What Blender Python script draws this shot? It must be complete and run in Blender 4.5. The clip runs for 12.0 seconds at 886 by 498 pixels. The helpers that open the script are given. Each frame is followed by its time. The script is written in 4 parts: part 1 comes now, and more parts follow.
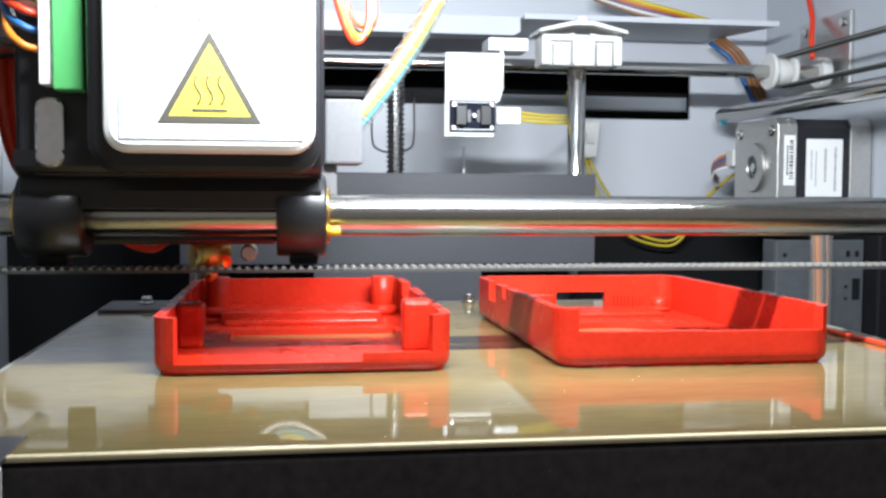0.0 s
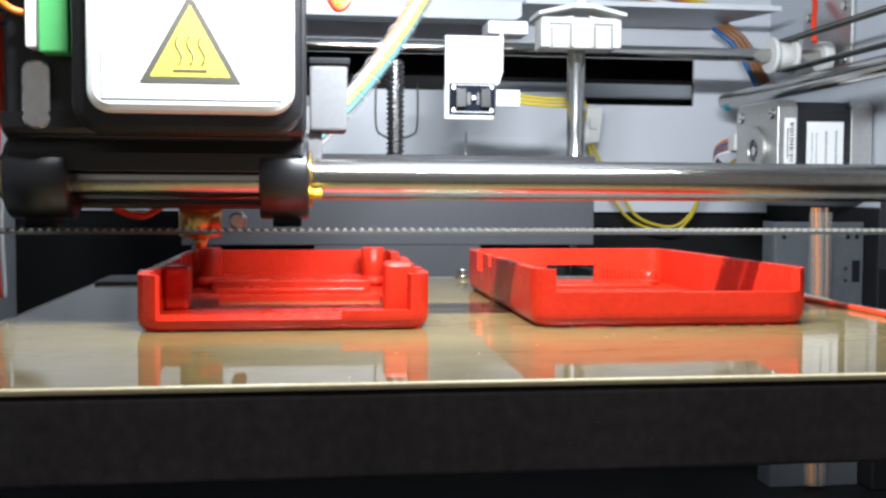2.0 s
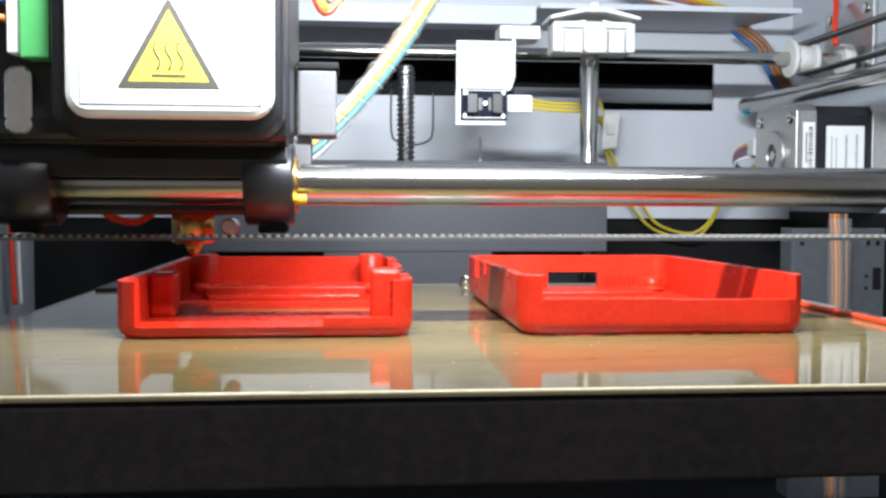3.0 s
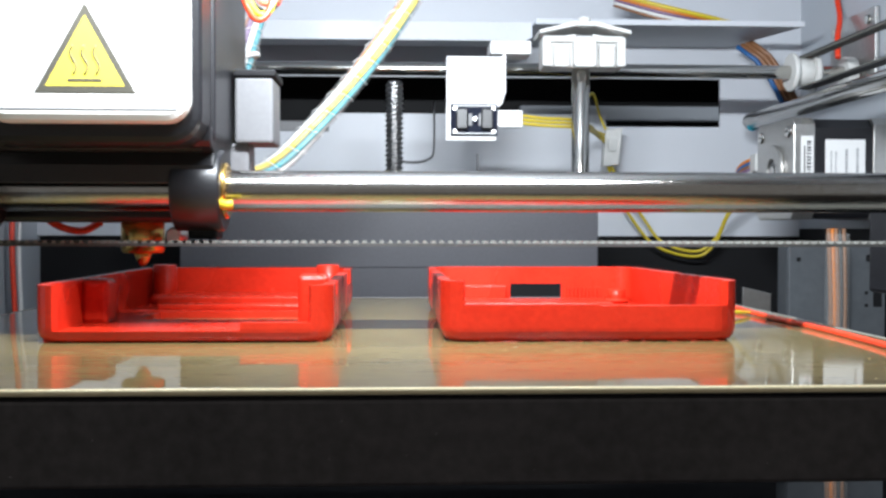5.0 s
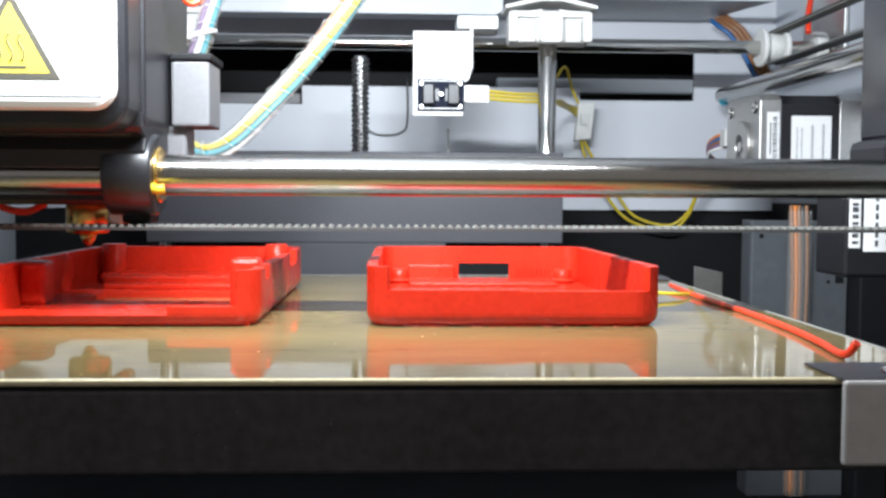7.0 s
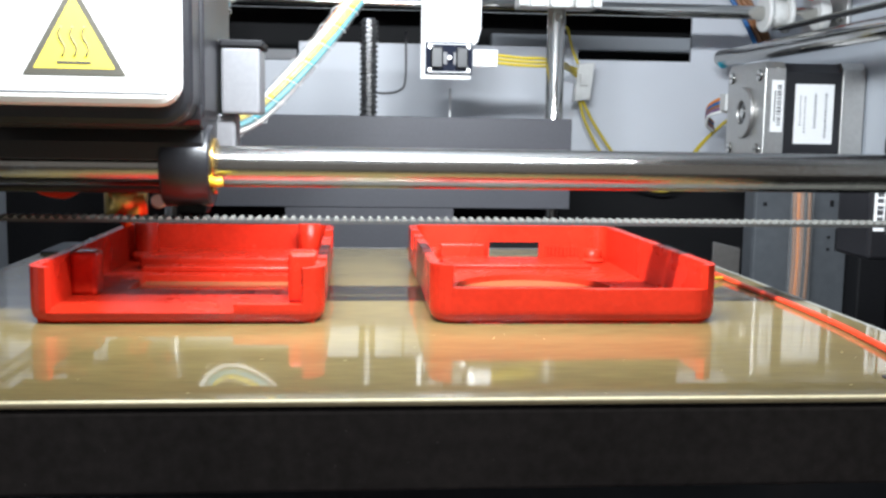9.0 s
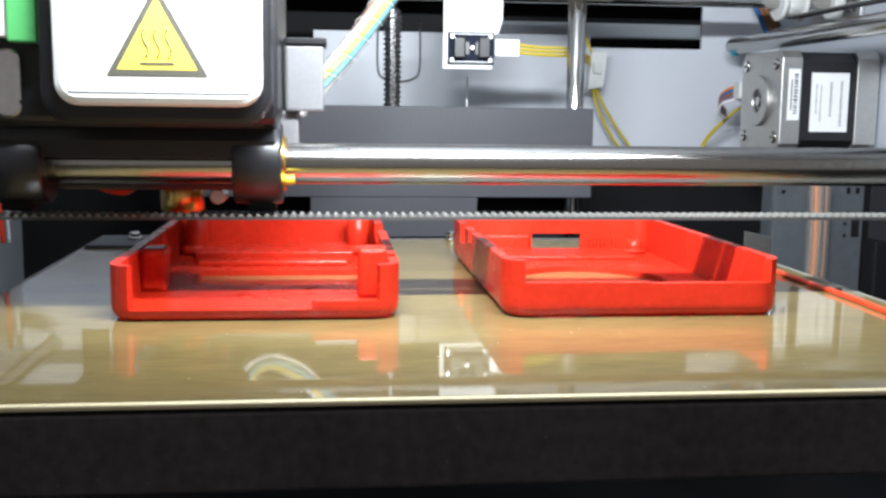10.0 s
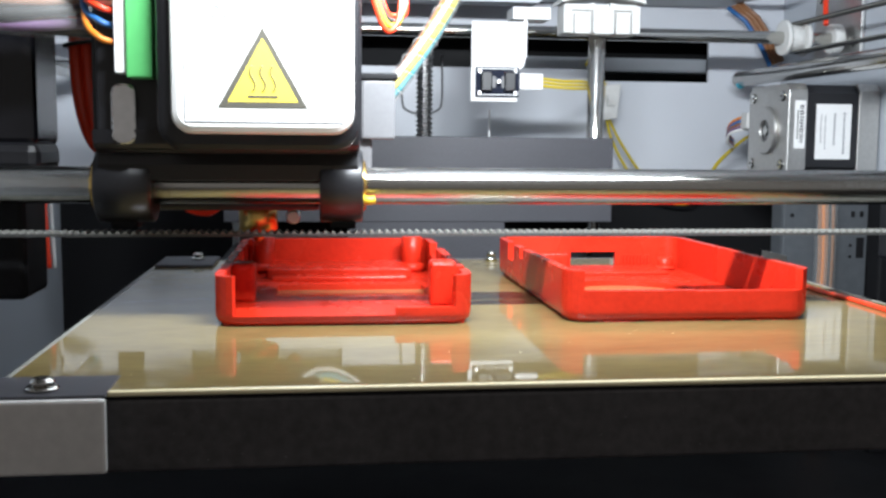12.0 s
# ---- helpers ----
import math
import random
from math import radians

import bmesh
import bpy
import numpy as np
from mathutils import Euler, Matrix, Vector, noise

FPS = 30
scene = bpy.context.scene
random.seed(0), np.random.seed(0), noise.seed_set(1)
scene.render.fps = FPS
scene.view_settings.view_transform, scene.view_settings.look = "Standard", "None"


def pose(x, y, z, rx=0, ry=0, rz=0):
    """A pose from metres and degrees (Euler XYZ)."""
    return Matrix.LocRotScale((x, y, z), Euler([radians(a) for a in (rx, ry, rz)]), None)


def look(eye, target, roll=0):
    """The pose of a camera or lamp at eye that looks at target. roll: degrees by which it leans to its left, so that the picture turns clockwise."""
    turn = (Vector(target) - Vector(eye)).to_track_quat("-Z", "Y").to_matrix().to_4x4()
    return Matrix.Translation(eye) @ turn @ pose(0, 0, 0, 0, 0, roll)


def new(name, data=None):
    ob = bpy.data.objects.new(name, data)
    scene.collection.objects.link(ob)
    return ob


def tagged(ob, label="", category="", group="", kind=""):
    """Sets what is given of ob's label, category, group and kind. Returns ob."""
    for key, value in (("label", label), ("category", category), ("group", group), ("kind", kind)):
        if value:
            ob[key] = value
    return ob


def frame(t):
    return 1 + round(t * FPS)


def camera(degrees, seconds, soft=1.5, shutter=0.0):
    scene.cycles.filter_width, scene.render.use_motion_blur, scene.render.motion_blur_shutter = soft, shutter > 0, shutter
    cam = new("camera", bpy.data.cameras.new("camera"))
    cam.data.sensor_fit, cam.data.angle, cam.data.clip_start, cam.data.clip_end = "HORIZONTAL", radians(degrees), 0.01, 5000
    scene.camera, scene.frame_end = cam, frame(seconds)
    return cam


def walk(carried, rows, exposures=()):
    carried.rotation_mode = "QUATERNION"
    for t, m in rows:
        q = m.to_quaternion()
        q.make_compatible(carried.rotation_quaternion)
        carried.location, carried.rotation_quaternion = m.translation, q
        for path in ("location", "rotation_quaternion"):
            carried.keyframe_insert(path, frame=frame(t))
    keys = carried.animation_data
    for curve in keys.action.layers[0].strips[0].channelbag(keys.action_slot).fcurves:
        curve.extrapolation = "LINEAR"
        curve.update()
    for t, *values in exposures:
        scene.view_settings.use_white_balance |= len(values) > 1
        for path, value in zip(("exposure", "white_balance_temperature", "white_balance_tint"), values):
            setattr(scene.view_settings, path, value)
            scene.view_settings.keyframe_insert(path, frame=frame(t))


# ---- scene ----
# A desktop printer seen through its open front: x right, y into the machine, z up, bed surface at z = 0.
cam = camera(47.4, 12.0, soft=2.7, shutter=0.4)
PATH = [
    (0, (-0.00764, -0.13996, 0.03388), (0.00428, -0.06096, 0.02960), 0.3),
    (0.5, (-0.00668, -0.14132, 0.03228), (0.00480, -0.06224, 0.02860), -0.2),
    (1, (-0.00576, -0.14060, 0.03056), (0.00560, -0.06148, 0.02676), -0.2),
    (1.5, (-0.00384, -0.14060, 0.02724), (0.00776, -0.06156, 0.02252), 0.1),
    (2, (-0.00020, -0.14444, 0.02620), (0.01024, -0.06524, 0.02196), 0.3),
    (2.5, (0.00492, -0.14284, 0.02572), (0.01432, -0.06348, 0.02168), 0.3),
    (3, (0.01024, -0.14212, 0.02588), (0.01788, -0.06256, 0.02220), 0.2),
    (5, (0.03544, -0.14144, 0.02164), (0.03908, -0.06156, 0.02004), 0.1),
    (5.5, (0.04344, -0.14020, 0.02088), (0.04684, -0.06028, 0.01924), -0.0),
    (6, (0.04892, -0.14324, 0.02004), (0.05176, -0.06332, 0.01896), -0.3),
    (6.5, (0.05236, -0.14612, 0.02120), (0.05456, -0.06616, 0.01968), -0.4),
    (7, (0.05036, -0.14440, 0.02580), (0.05380, -0.06460, 0.02144), 0.3),
    (9, (0.02892, -0.14352, 0.03804), (0.03592, -0.06440, 0.02856), 0.9),
    (9.5, (0.02120, -0.14368, 0.03976), (0.02892, -0.06472, 0.02968), 0.5),
    (10, (0.00976, -0.14528, 0.04108), (0.01852, -0.06652, 0.03020), 0.7),
    (10.5, (0.00432, -0.15328, 0.04156), (0.01236, -0.07436, 0.03116), 0.1),
    (11, (0.00052, -0.15928, 0.04012), (0.00900, -0.08024, 0.03092), -0.1),
    (11.5, (-0.00560, -0.16416, 0.04144), (0.00352, -0.08516, 0.03280), 0.2),
    (12, (-0.01044, -0.16712, 0.03960), (-0.00076, -0.08812, 0.03128), 0.5),
]
EXPOSURE = [(0.0, -0.05), (3.0, -0.06), (5.5, -0.1), (7.0, -0.03), (9.0, 0.0), (10.0, 0.0), (11.0, -0.08), (12.0, -0.14)]
walk(cam, [(t, look(e, g, r)) for t, e, g, r in PATH], EXPOSURE)

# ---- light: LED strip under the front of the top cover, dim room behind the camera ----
world = bpy.data.worlds.new("room_light")
scene.world = world
world.use_nodes = True
world.node_tree.nodes["Background"].inputs["Color"].default_value = (1.0, 0.95, 0.92, 1)
world.node_tree.nodes["Background"].inputs["Strength"].default_value = 0.22
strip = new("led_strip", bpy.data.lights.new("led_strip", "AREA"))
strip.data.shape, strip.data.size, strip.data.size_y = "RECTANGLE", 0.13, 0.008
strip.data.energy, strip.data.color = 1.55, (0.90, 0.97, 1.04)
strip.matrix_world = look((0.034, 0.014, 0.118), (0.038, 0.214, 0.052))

MM = 0.001


# ---- materials ----
def mat(name, col, rough=0.5, metal=0.0, grain=400.0, vary=0.12, bump=0.0, col2=None, coat=0.0, stretch=(1, 1, 1), big=25.0, spec=0.5, alpha=1.0, trans=0.0):
    m = bpy.data.materials.new(name)
    m.use_nodes = True
    nt = m.node_tree
    n, l = nt.nodes, nt.links
    b = n["Principled BSDF"]
    b.inputs["Roughness"].default_value = rough
    b.inputs["Metallic"].default_value = metal
    b.inputs["Coat Weight"].default_value = coat
    b.inputs["Coat Roughness"].default_value = 0.04
    b.inputs["Specular IOR Level"].default_value = spec
    b.inputs["Transmission Weight"].default_value = trans
    b.inputs["Alpha"].default_value = alpha
    tc = n.new("ShaderNodeTexCoord")
    mp = n.new("ShaderNodeMapping")
    mp.inputs["Scale"].default_value = stretch
    l.new(tc.outputs["Object"], mp.inputs["Vector"])
    fine = n.new("ShaderNodeTexNoise")
    fine.inputs["Scale"].default_value, fine.inputs["Detail"].default_value = grain, 4
    coarse = n.new("ShaderNodeTexNoise")
    coarse.inputs["Scale"].default_value, coarse.inputs["Detail"].default_value = big, 3
    l.new(mp.outputs["Vector"], fine.inputs["Vector"])
    l.new(mp.outputs["Vector"], coarse.inputs["Vector"])
    half = n.new("ShaderNodeMix")
    half.data_type = "FLOAT"
    half.inputs[0].default_value = 0.5
    l.new(fine.outputs["Fac"], half.inputs[2])
    l.new(coarse.outputs["Fac"], half.inputs[3])
    ramp = n.new("ShaderNodeValToRGB")
    e = ramp.color_ramp.elements
    e[0].position, e[1].position = 0.32, 0.68
    c2 = col2 or [min(1, c * (1 + vary)) for c in col]
    e[0].color = (*[c * (1 - vary) for c in col], 1)
    e[1].color = (*c2, 1)
    l.new(half.outputs[0], ramp.inputs["Fac"])
    l.new(ramp.outputs["Color"], b.inputs["Base Color"])
    rr = n.new("ShaderNodeMapRange")
    rr.inputs["To Min"].default_value, rr.inputs["To Max"].default_value = max(0, rough * 0.8), min(1, rough * 1.25)
    l.new(coarse.outputs["Fac"], rr.inputs["Value"])
    l.new(rr.outputs["Result"], b.inputs["Roughness"])
    if bump:
        bp = n.new("ShaderNodeBump")
        bp.inputs["Strength"].default_value, bp.inputs["Distance"].default_value = bump, 0.0002
        l.new(fine.outputs["Fac"], bp.inputs["Height"])
        l.new(bp.outputs["Normal"], b.inputs["Normal"])
    return m


def layered(name, col, col2, pitch):
    """Printed plastic: fine horizontal layer lines."""
    m = mat(name, col, 0.26, 0, 900, 0.12, 0, col2, big=60, spec=0.3)
    n, l = m.node_tree.nodes, m.node_tree.links
    tc = n.new("ShaderNodeTexCoord")
    sx = n.new("ShaderNodeSeparateXYZ")
    l.new(tc.outputs["Object"], sx.inputs["Vector"])
    wob = n.new("ShaderNodeTexNoise")
    wob.inputs["Scale"].default_value = 120
    l.new(tc.outputs["Object"], wob.inputs["Vector"])
    mu = n.new("ShaderNodeMath")
    mu.operation = "MULTIPLY"
    mu.inputs[1].default_value = 2 * math.pi / pitch
    l.new(sx.outputs["Z"], mu.inputs[0])
    si = n.new("ShaderNodeMath")
    si.operation = "SINE"
    l.new(mu.outputs[0], si.inputs[0])
    ad = n.new("ShaderNodeMath")
    ad.operation = "MULTIPLY_ADD"
    ad.inputs[1].default_value = 1.6
    l.new(wob.outputs["Fac"], ad.inputs[0])
    l.new(si.outputs[0], ad.inputs[2])
    bp = n.new("ShaderNodeBump")
    bp.inputs["Strength"].default_value, bp.inputs["Distance"].default_value = 0.2, 0.0001
    l.new(ad.outputs[0], bp.inputs["Height"])
    l.new(bp.outputs["Normal"], n["Principled BSDF"].inputs["Normal"])
    return m


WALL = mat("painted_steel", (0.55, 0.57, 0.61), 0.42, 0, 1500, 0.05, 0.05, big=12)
# The back wall's painted steel again, in a darker grey.
SIDE = mat("painted_steel_darker", (0.42, 0.45, 0.49), 0.4, 0, 1500, 0.06, 0.05, big=12)
BLACK = mat("black_sheet", (0.007, 0.007, 0.008), 0.6, 0, 900, 0.3, 0.1, spec=0.2)
CARRIAGE = mat("black_anodised_plate", (0.05, 0.05, 0.058), 0.5, 0.1, 900, 0.15, 0.08)
PLASTIC = mat("black_moulded_plastic", (0.011, 0.011, 0.013), 0.36, 0, 1200, 0.25, 0.12)
BASE = mat("black_bed_frame", (0.056, 0.053, 0.056), 0.5, 0, 500, 0.35, 0.35, (0.094, 0.088, 0.092), big=45)
GLOSSBLACK = mat("glossy_black_plastic", (0.008, 0.008, 0.010), 0.16, 0, 900, 0.2, 0.03, spec=0.45)
CHROME = mat("chromed_steel", (0.54, 0.53, 0.50), 0.13, 1, 300, 0.06, 0.0, stretch=(0.2, 1, 1))
ROD = mat("ground_chromed_rod", (0.47, 0.46, 0.43), 0.16, 1, 300, 0.04, 0.25, stretch=(40, 0.25, 0.25))
DULL = mat("brushed_steel", (0.50, 0.50, 0.49), 0.34, 1, 500, 0.12, 0.05)
BRACKET = mat("satin_zinc_steel", (0.72, 0.71, 0.69), 0.42, 0.25, 500, 0.1, 0.06)
MOTOR = mat("cast_aluminium", (0.55, 0.54, 0.52), 0.38, 0.9, 600, 0.1, 0.08)
DARKSTEEL = mat("oiled_screw_steel", (0.20, 0.20, 0.20), 0.3, 1, 500, 0.2)
BRASS = mat("brass", (0.80, 0.52, 0.16), 0.25, 1, 500, 0.15)
COPPER = mat("heater_block", (0.35, 0.10, 0.04), 0.4, 0.6, 500, 0.3)
WHITE = mat("white_plastic", (0.80, 0.80, 0.79), 0.4, 0, 800, 0.03, 0.02)
NYLON = mat("white_nylon", (0.62, 0.62, 0.60), 0.5, 0, 600, 0.06, 0.05)
COVER = mat("cover_white_plastic", (0.70, 0.70, 0.675), 0.4, 0, 800, 0.03, 0.02)
PAPER = mat("label_paper", (0.80, 0.80, 0.79), 0.6, 0, 900, 0.03)
INK = mat("printed_ink", (0.05, 0.05, 0.055), 0.6, 0, 900, 0.1)
GREYINK = mat("grey_print", (0.065, 0.06, 0.046), 0.6, 0, 900, 0.1)
FAINT = mat("faint_print", (0.22, 0.22, 0.24), 0.6, 0, 900, 0.1)
YELLOWINK = mat("warning_yellow", (0.66, 0.54, 0.07), 0.5, 0, 900, 0.06)
RED = layered("red_printed_plastic", (0.47, 0.019, 0.007), (0.56, 0.026, 0.010), 0.0004)
REDWIRE = mat("red_insulation", (0.75, 0.045, 0.012), 0.3, 0, 500, 0.08)
YELLOW = mat("yellow_insulation", (0.55, 0.42, 0.025), 0.4, 0, 500, 0.08)
BLUE = mat("blue_insulation", (0.02, 0.11, 0.30), 0.4, 0, 500, 0.08)
ORANGE = mat("orange_insulation", (0.58, 0.17, 0.015), 0.4, 0, 500, 0.08)
PURPLE = mat("purple_insulation", (0.17, 0.10, 0.19), 0.4, 0, 500, 0.08)
BROWN = mat("brown_insulation", (0.24, 0.11, 0.05), 0.4, 0, 500, 0.08)
WHITEWIRE = mat("white_insulation", (0.70, 0.70, 0.68), 0.4, 0, 500, 0.05)
BLACKWIRE = mat("black_insulation", (0.02, 0.02, 0.02), 0.4, 0, 500, 0.1)
GREEN = mat("green_terminal", (0.10, 0.45, 0.14), 0.4, 0, 600, 0.06)
GREASEWIRE = mat("teal_insulation", (0.05, 0.26, 0.30), 0.4, 0, 500, 0.08)
GREASE = mat("cyan_grease", (0.03, 0.45, 0.62), 0.3, 0, 600, 0.1)
DUCT = mat("grey_plastic", (0.13, 0.13, 0.135), 0.4, 0, 900, 0.1)
RUBBER = mat("belt_rubber", (0.035, 0.035, 0.034), 0.6, 0, 1200, 0.25, 0.1)
# Paler than the band: light on the cut edges is put into the grey.
TEETH = mat("lit_belt_teeth", (0.15, 0.15, 0.135), 0.6, 0, 1500, 0.25)
FOIL = mat("crumpled_foil", (0.75, 0.75, 0.75), 0.22, 1, 350, 0.1, 1.0)
SLEEVE = mat("clear_spiral_wrap", (0.78, 0.78, 0.76), 0.25, 0, 500, 0.06, alpha=0.13)
CHIP = mat("blue_black_sensor", (0.012, 0.016, 0.032), 0.75, 0, 600, 0.2, spec=0.2)


def bed_material():
    """Tan build sheet under clear glass, with faint brush streaks."""
    m = mat("tan_build_plate", (0.180, 0.132, 0.047), 0.06, 0, 420, 0.36, 0, (0.250, 0.190, 0.073), coat=0.4, stretch=(0.35, 3.0, 1), big=20, spec=0.8)
    m.node_tree.nodes["Principled BSDF"].inputs["Coat Roughness"].default_value = 0.36
    m.node_tree.nodes["Principled BSDF"].inputs["IOR"].default_value = 1.62
    n, l = m.node_tree.nodes, m.node_tree.links
    b = n["Principled BSDF"]
    for k in list(b.inputs["Roughness"].links):
        l.remove(k)
    tc = n.new("ShaderNodeTexCoord")
    nz = n.new("ShaderNodeTexNoise")
    nz.inputs["Scale"].default_value, nz.inputs["Detail"].default_value = 18, 5
    l.new(tc.outputs["Object"], nz.inputs["Vector"])
    mr = n.new("ShaderNodeMapRange")
    mr.inputs["From Min"].default_value, mr.inputs["From Max"].default_value = 0.35, 0.75
    mr.inputs["To Min"].default_value, mr.inputs["To Max"].default_value = 0.02, 0.075
    l.new(nz.outputs["Fac"], mr.inputs["Value"])
    l.new(mr.outputs["Result"], b.inputs["Roughness"])
    for q in n:
        if q.type == "MAPPING":
            q.inputs["Rotation"].default_value = (0, 0, radians(24))
    return m


BED = bed_material()
RIM = mat("ground_glass_edge", (0.22, 0.22, 0.20), 0.4, 0, 700, 0.15)
# Darker than bare zinc: shadow over the bracket is put into the colour.
GALV = mat("shaded_galvanised_sheet", (0.085, 0.093, 0.102), 0.5, 0.2, 300, 0.15, 0.05)
TABLE = mat("dark_table_top", (0.06, 0.05, 0.045), 0.5, 0, 200, 0.2, 0.1, big=8)
CREAM = mat("cream_plate_edge", (0.78, 0.68, 0.43), 0.45, 0, 700, 0.12)


# ---- mesh helpers, in millimetres ----
def box(bm, x0, x1, y0, y1, z0, z1, bevel=0.0, seg=2):
    r = bmesh.ops.create_cube(bm, size=1)
    for v in r["verts"]:
        v.co = Vector(((x0 + x1) / 2 + v.co.x * (x1 - x0), (y0 + y1) / 2 + v.co.y * (y1 - y0), (z0 + z1) / 2 + v.co.z * (z1 - z0)))
    if bevel:
        es = {e for v in r["verts"] for e in v.link_edges}
        bmesh.ops.bevel(bm, geom=list(es), offset=bevel, segments=seg, profile=0.5, affect="EDGES")
    return bm


def B(*a, **k):
    return box(bmesh.new(), *a, **k)


def sweep(bm, pts, r, seg=10, cap=True, closed=False):
    """A round tube of radius r (a number, or a function of 0..1) along points."""
    pts = [Vector(p) for p in pts]
    rings, n = [], len(pts)
    ref = Vector((0.13, 0.31, 0.94)).normalized()
    for i, p in enumerate(pts):
        d = (pts[min(i + 1, n - 1)] - pts[max(i - 1, 0)]).normalized()
        if abs(d.dot(ref)) > 0.98:
            ref = Vector((1, 0, 0))
        u = (ref - d * ref.dot(d)).normalized()
        ref = u
        w = d.cross(u)
        rad = r(i / max(1, n - 1)) if callable(r) else r
        rings.append([bm.verts.new(p + rad * (math.cos(2 * math.pi * k / seg) * u + math.sin(2 * math.pi * k / seg) * w)) for k in range(seg)])
    for a, b in zip(rings, rings[1:]):
        for k in range(seg):
            f = bm.faces.new((a[k], a[(k + 1) % seg], b[(k + 1) % seg], b[k]))
            f.smooth = True
    if cap:
        bm.faces.new(rings[0][::-1])
        bm.faces.new(rings[-1])
    return bm


def rod(bm, p, q, r, seg=24, chamfer=0.4):
    p, q = Vector(p), Vector(q)
    d = (q - p).normalized()
    c = min(chamfer, r * 0.4)
    pr = [(p, r - c), (p + d * c, r), (q - d * c, r), (q, r - c)]
    u = d.orthogonal().normalized()
    w = d.cross(u)
    rings = [[bm.verts.new(o + rad * (math.cos(2 * math.pi * k / seg) * u + math.sin(2 * math.pi * k / seg) * w)) for k in range(seg)] for o, rad in pr]
    for i, (a, b) in enumerate(zip(rings, rings[1:])):
        for k in range(seg):
            f = bm.faces.new((a[k], a[(k + 1) % seg], b[(k + 1) % seg], b[k]))
            f.smooth = i == 1
    bm.faces.new(rings[0][::-1])
    bm.faces.new(rings[-1])
    return bm


def R(*a, **k):
    return rod(bmesh.new(), *a, **k)


def ring(p, axis, r_in, r_out, length, seg=28):
    """A tube with a bore, from p along axis."""
    bm = bmesh.new()
    p, d = Vector(p), Vector(axis).normalized()
    u = d.orthogonal().normalized()
    w = d.cross(u)
    c = min(0.4, (r_out - r_in) * 0.3)
    prof = [(0, r_in), (0, r_out - c), (c, r_out), (length - c, r_out), (length, r_out - c), (length, r_in)]
    rs = [[bm.verts.new(p + d * o + rad * (math.cos(2 * math.pi * k / seg) * u + math.sin(2 * math.pi * k / seg) * w)) for k in range(seg)] for o, rad in prof]
    for i in range(len(rs)):
        a, b = rs[i], rs[(i + 1) % len(rs)]
        for k in range(seg):
            f = bm.faces.new((a[k], a[(k + 1) % seg], b[(k + 1) % seg], b[k]))
            f.smooth = i in (2, 5)
    return bm


def prism(bm, poly, axis, lo, hi, bevel=0.0):
    """A polygon in the plane across an axis, drawn out from lo to hi."""
    def at(a, b, t):
        return {"x": (t, a, b), "y": (a, t, b), "z": (a, b, t)}[axis]
    lows = [bm.verts.new(at(a, b, lo)) for a, b in poly]
    highs = [bm.verts.new(at(a, b, hi)) for a, b in poly]
    n = len(poly)
    fs = [bm.faces.new(lows), bm.faces.new(highs)]
    for i in range(n):
        fs.append(bm.faces.new((lows[i], lows[(i + 1) % n], highs[(i + 1) % n], highs[i])))
    bmesh.ops.recalc_face_normals(bm, faces=fs)
    if bevel:
        es = list({e for f in fs[:2] for e in f.edges})
        bmesh.ops.bevel(bm, geom=es, offset=bevel, segments=2, profile=0.5, affect="EDGES")
    return bm


def rrect(x0, x1, z0, z1, r, n=6):
    out = []
    for cx, cz, a in ((x1 - r, z1 - r, 0), (x0 + r, z1 - r, 90), (x0 + r, z0 + r, 180), (x1 - r, z0 + r, 270)):
        for k in range(n + 1):
            t = radians(a + 90 * k / n)
            out.append((cx + r * math.cos(t), cz + r * math.sin(t)))
    return out


def spline(ctrl, n=14):
    """Smooth points through control points."""
    c = [Vector(p) for p in ctrl]
    c = [2 * c[0] - c[1]] + c + [2 * c[-1] - c[-2]]
    out = []
    for i in range(1, len(c) - 2):
        a, b, d, e = c[i - 1:i + 3]
        for k in range(n):
            t = k / n
            out.append(0.5 * ((2 * b) + (d - a) * t + (2 * a - 5 * b + 4 * d - e) * t * t + (3 * b - a - 3 * d + e) * t ** 3))
    out.append(c[-2])
    return out


BASES = {}


def thing(name, base, label, category, group="", kind=""):
    ob = new(name)
    ob.location = Vector(base) * MM
    ob.empty_display_size = 0.01
    BASES[ob.name] = Vector(base)
    return tagged(ob, label, category, group, kind)


def link_mesh(name, bm, material, base):
    bmesh.ops.recalc_face_normals(bm, faces=bm.faces[:])
    for v in bm.verts:
        v.co = (v.co - base) * MM
    me = bpy.data.meshes.new(name)
    bm.to_mesh(me)
    bm.free()
    me.materials.append(material)
    return new(name, me)


def part(name, bm, material, parent, label=""):
    base = BASES[parent.name]
    ob = link_mesh(name, bm, material, base)
    ob.parent = parent
    BASES[ob.name] = base
    return tagged(ob, label)


def single(name, bm, material, base, label, category, group="", kind=""):
    ob = link_mesh(name, bm, material, Vector(base))
    ob.location = Vector(base) * MM
    BASES[ob.name] = Vector(base)
    return tagged(ob, label, category, group, kind)


# ---- structure: the cabinet ----
XL, XR, YB, ZT, ZB = -144, 243, 371, 168, -95


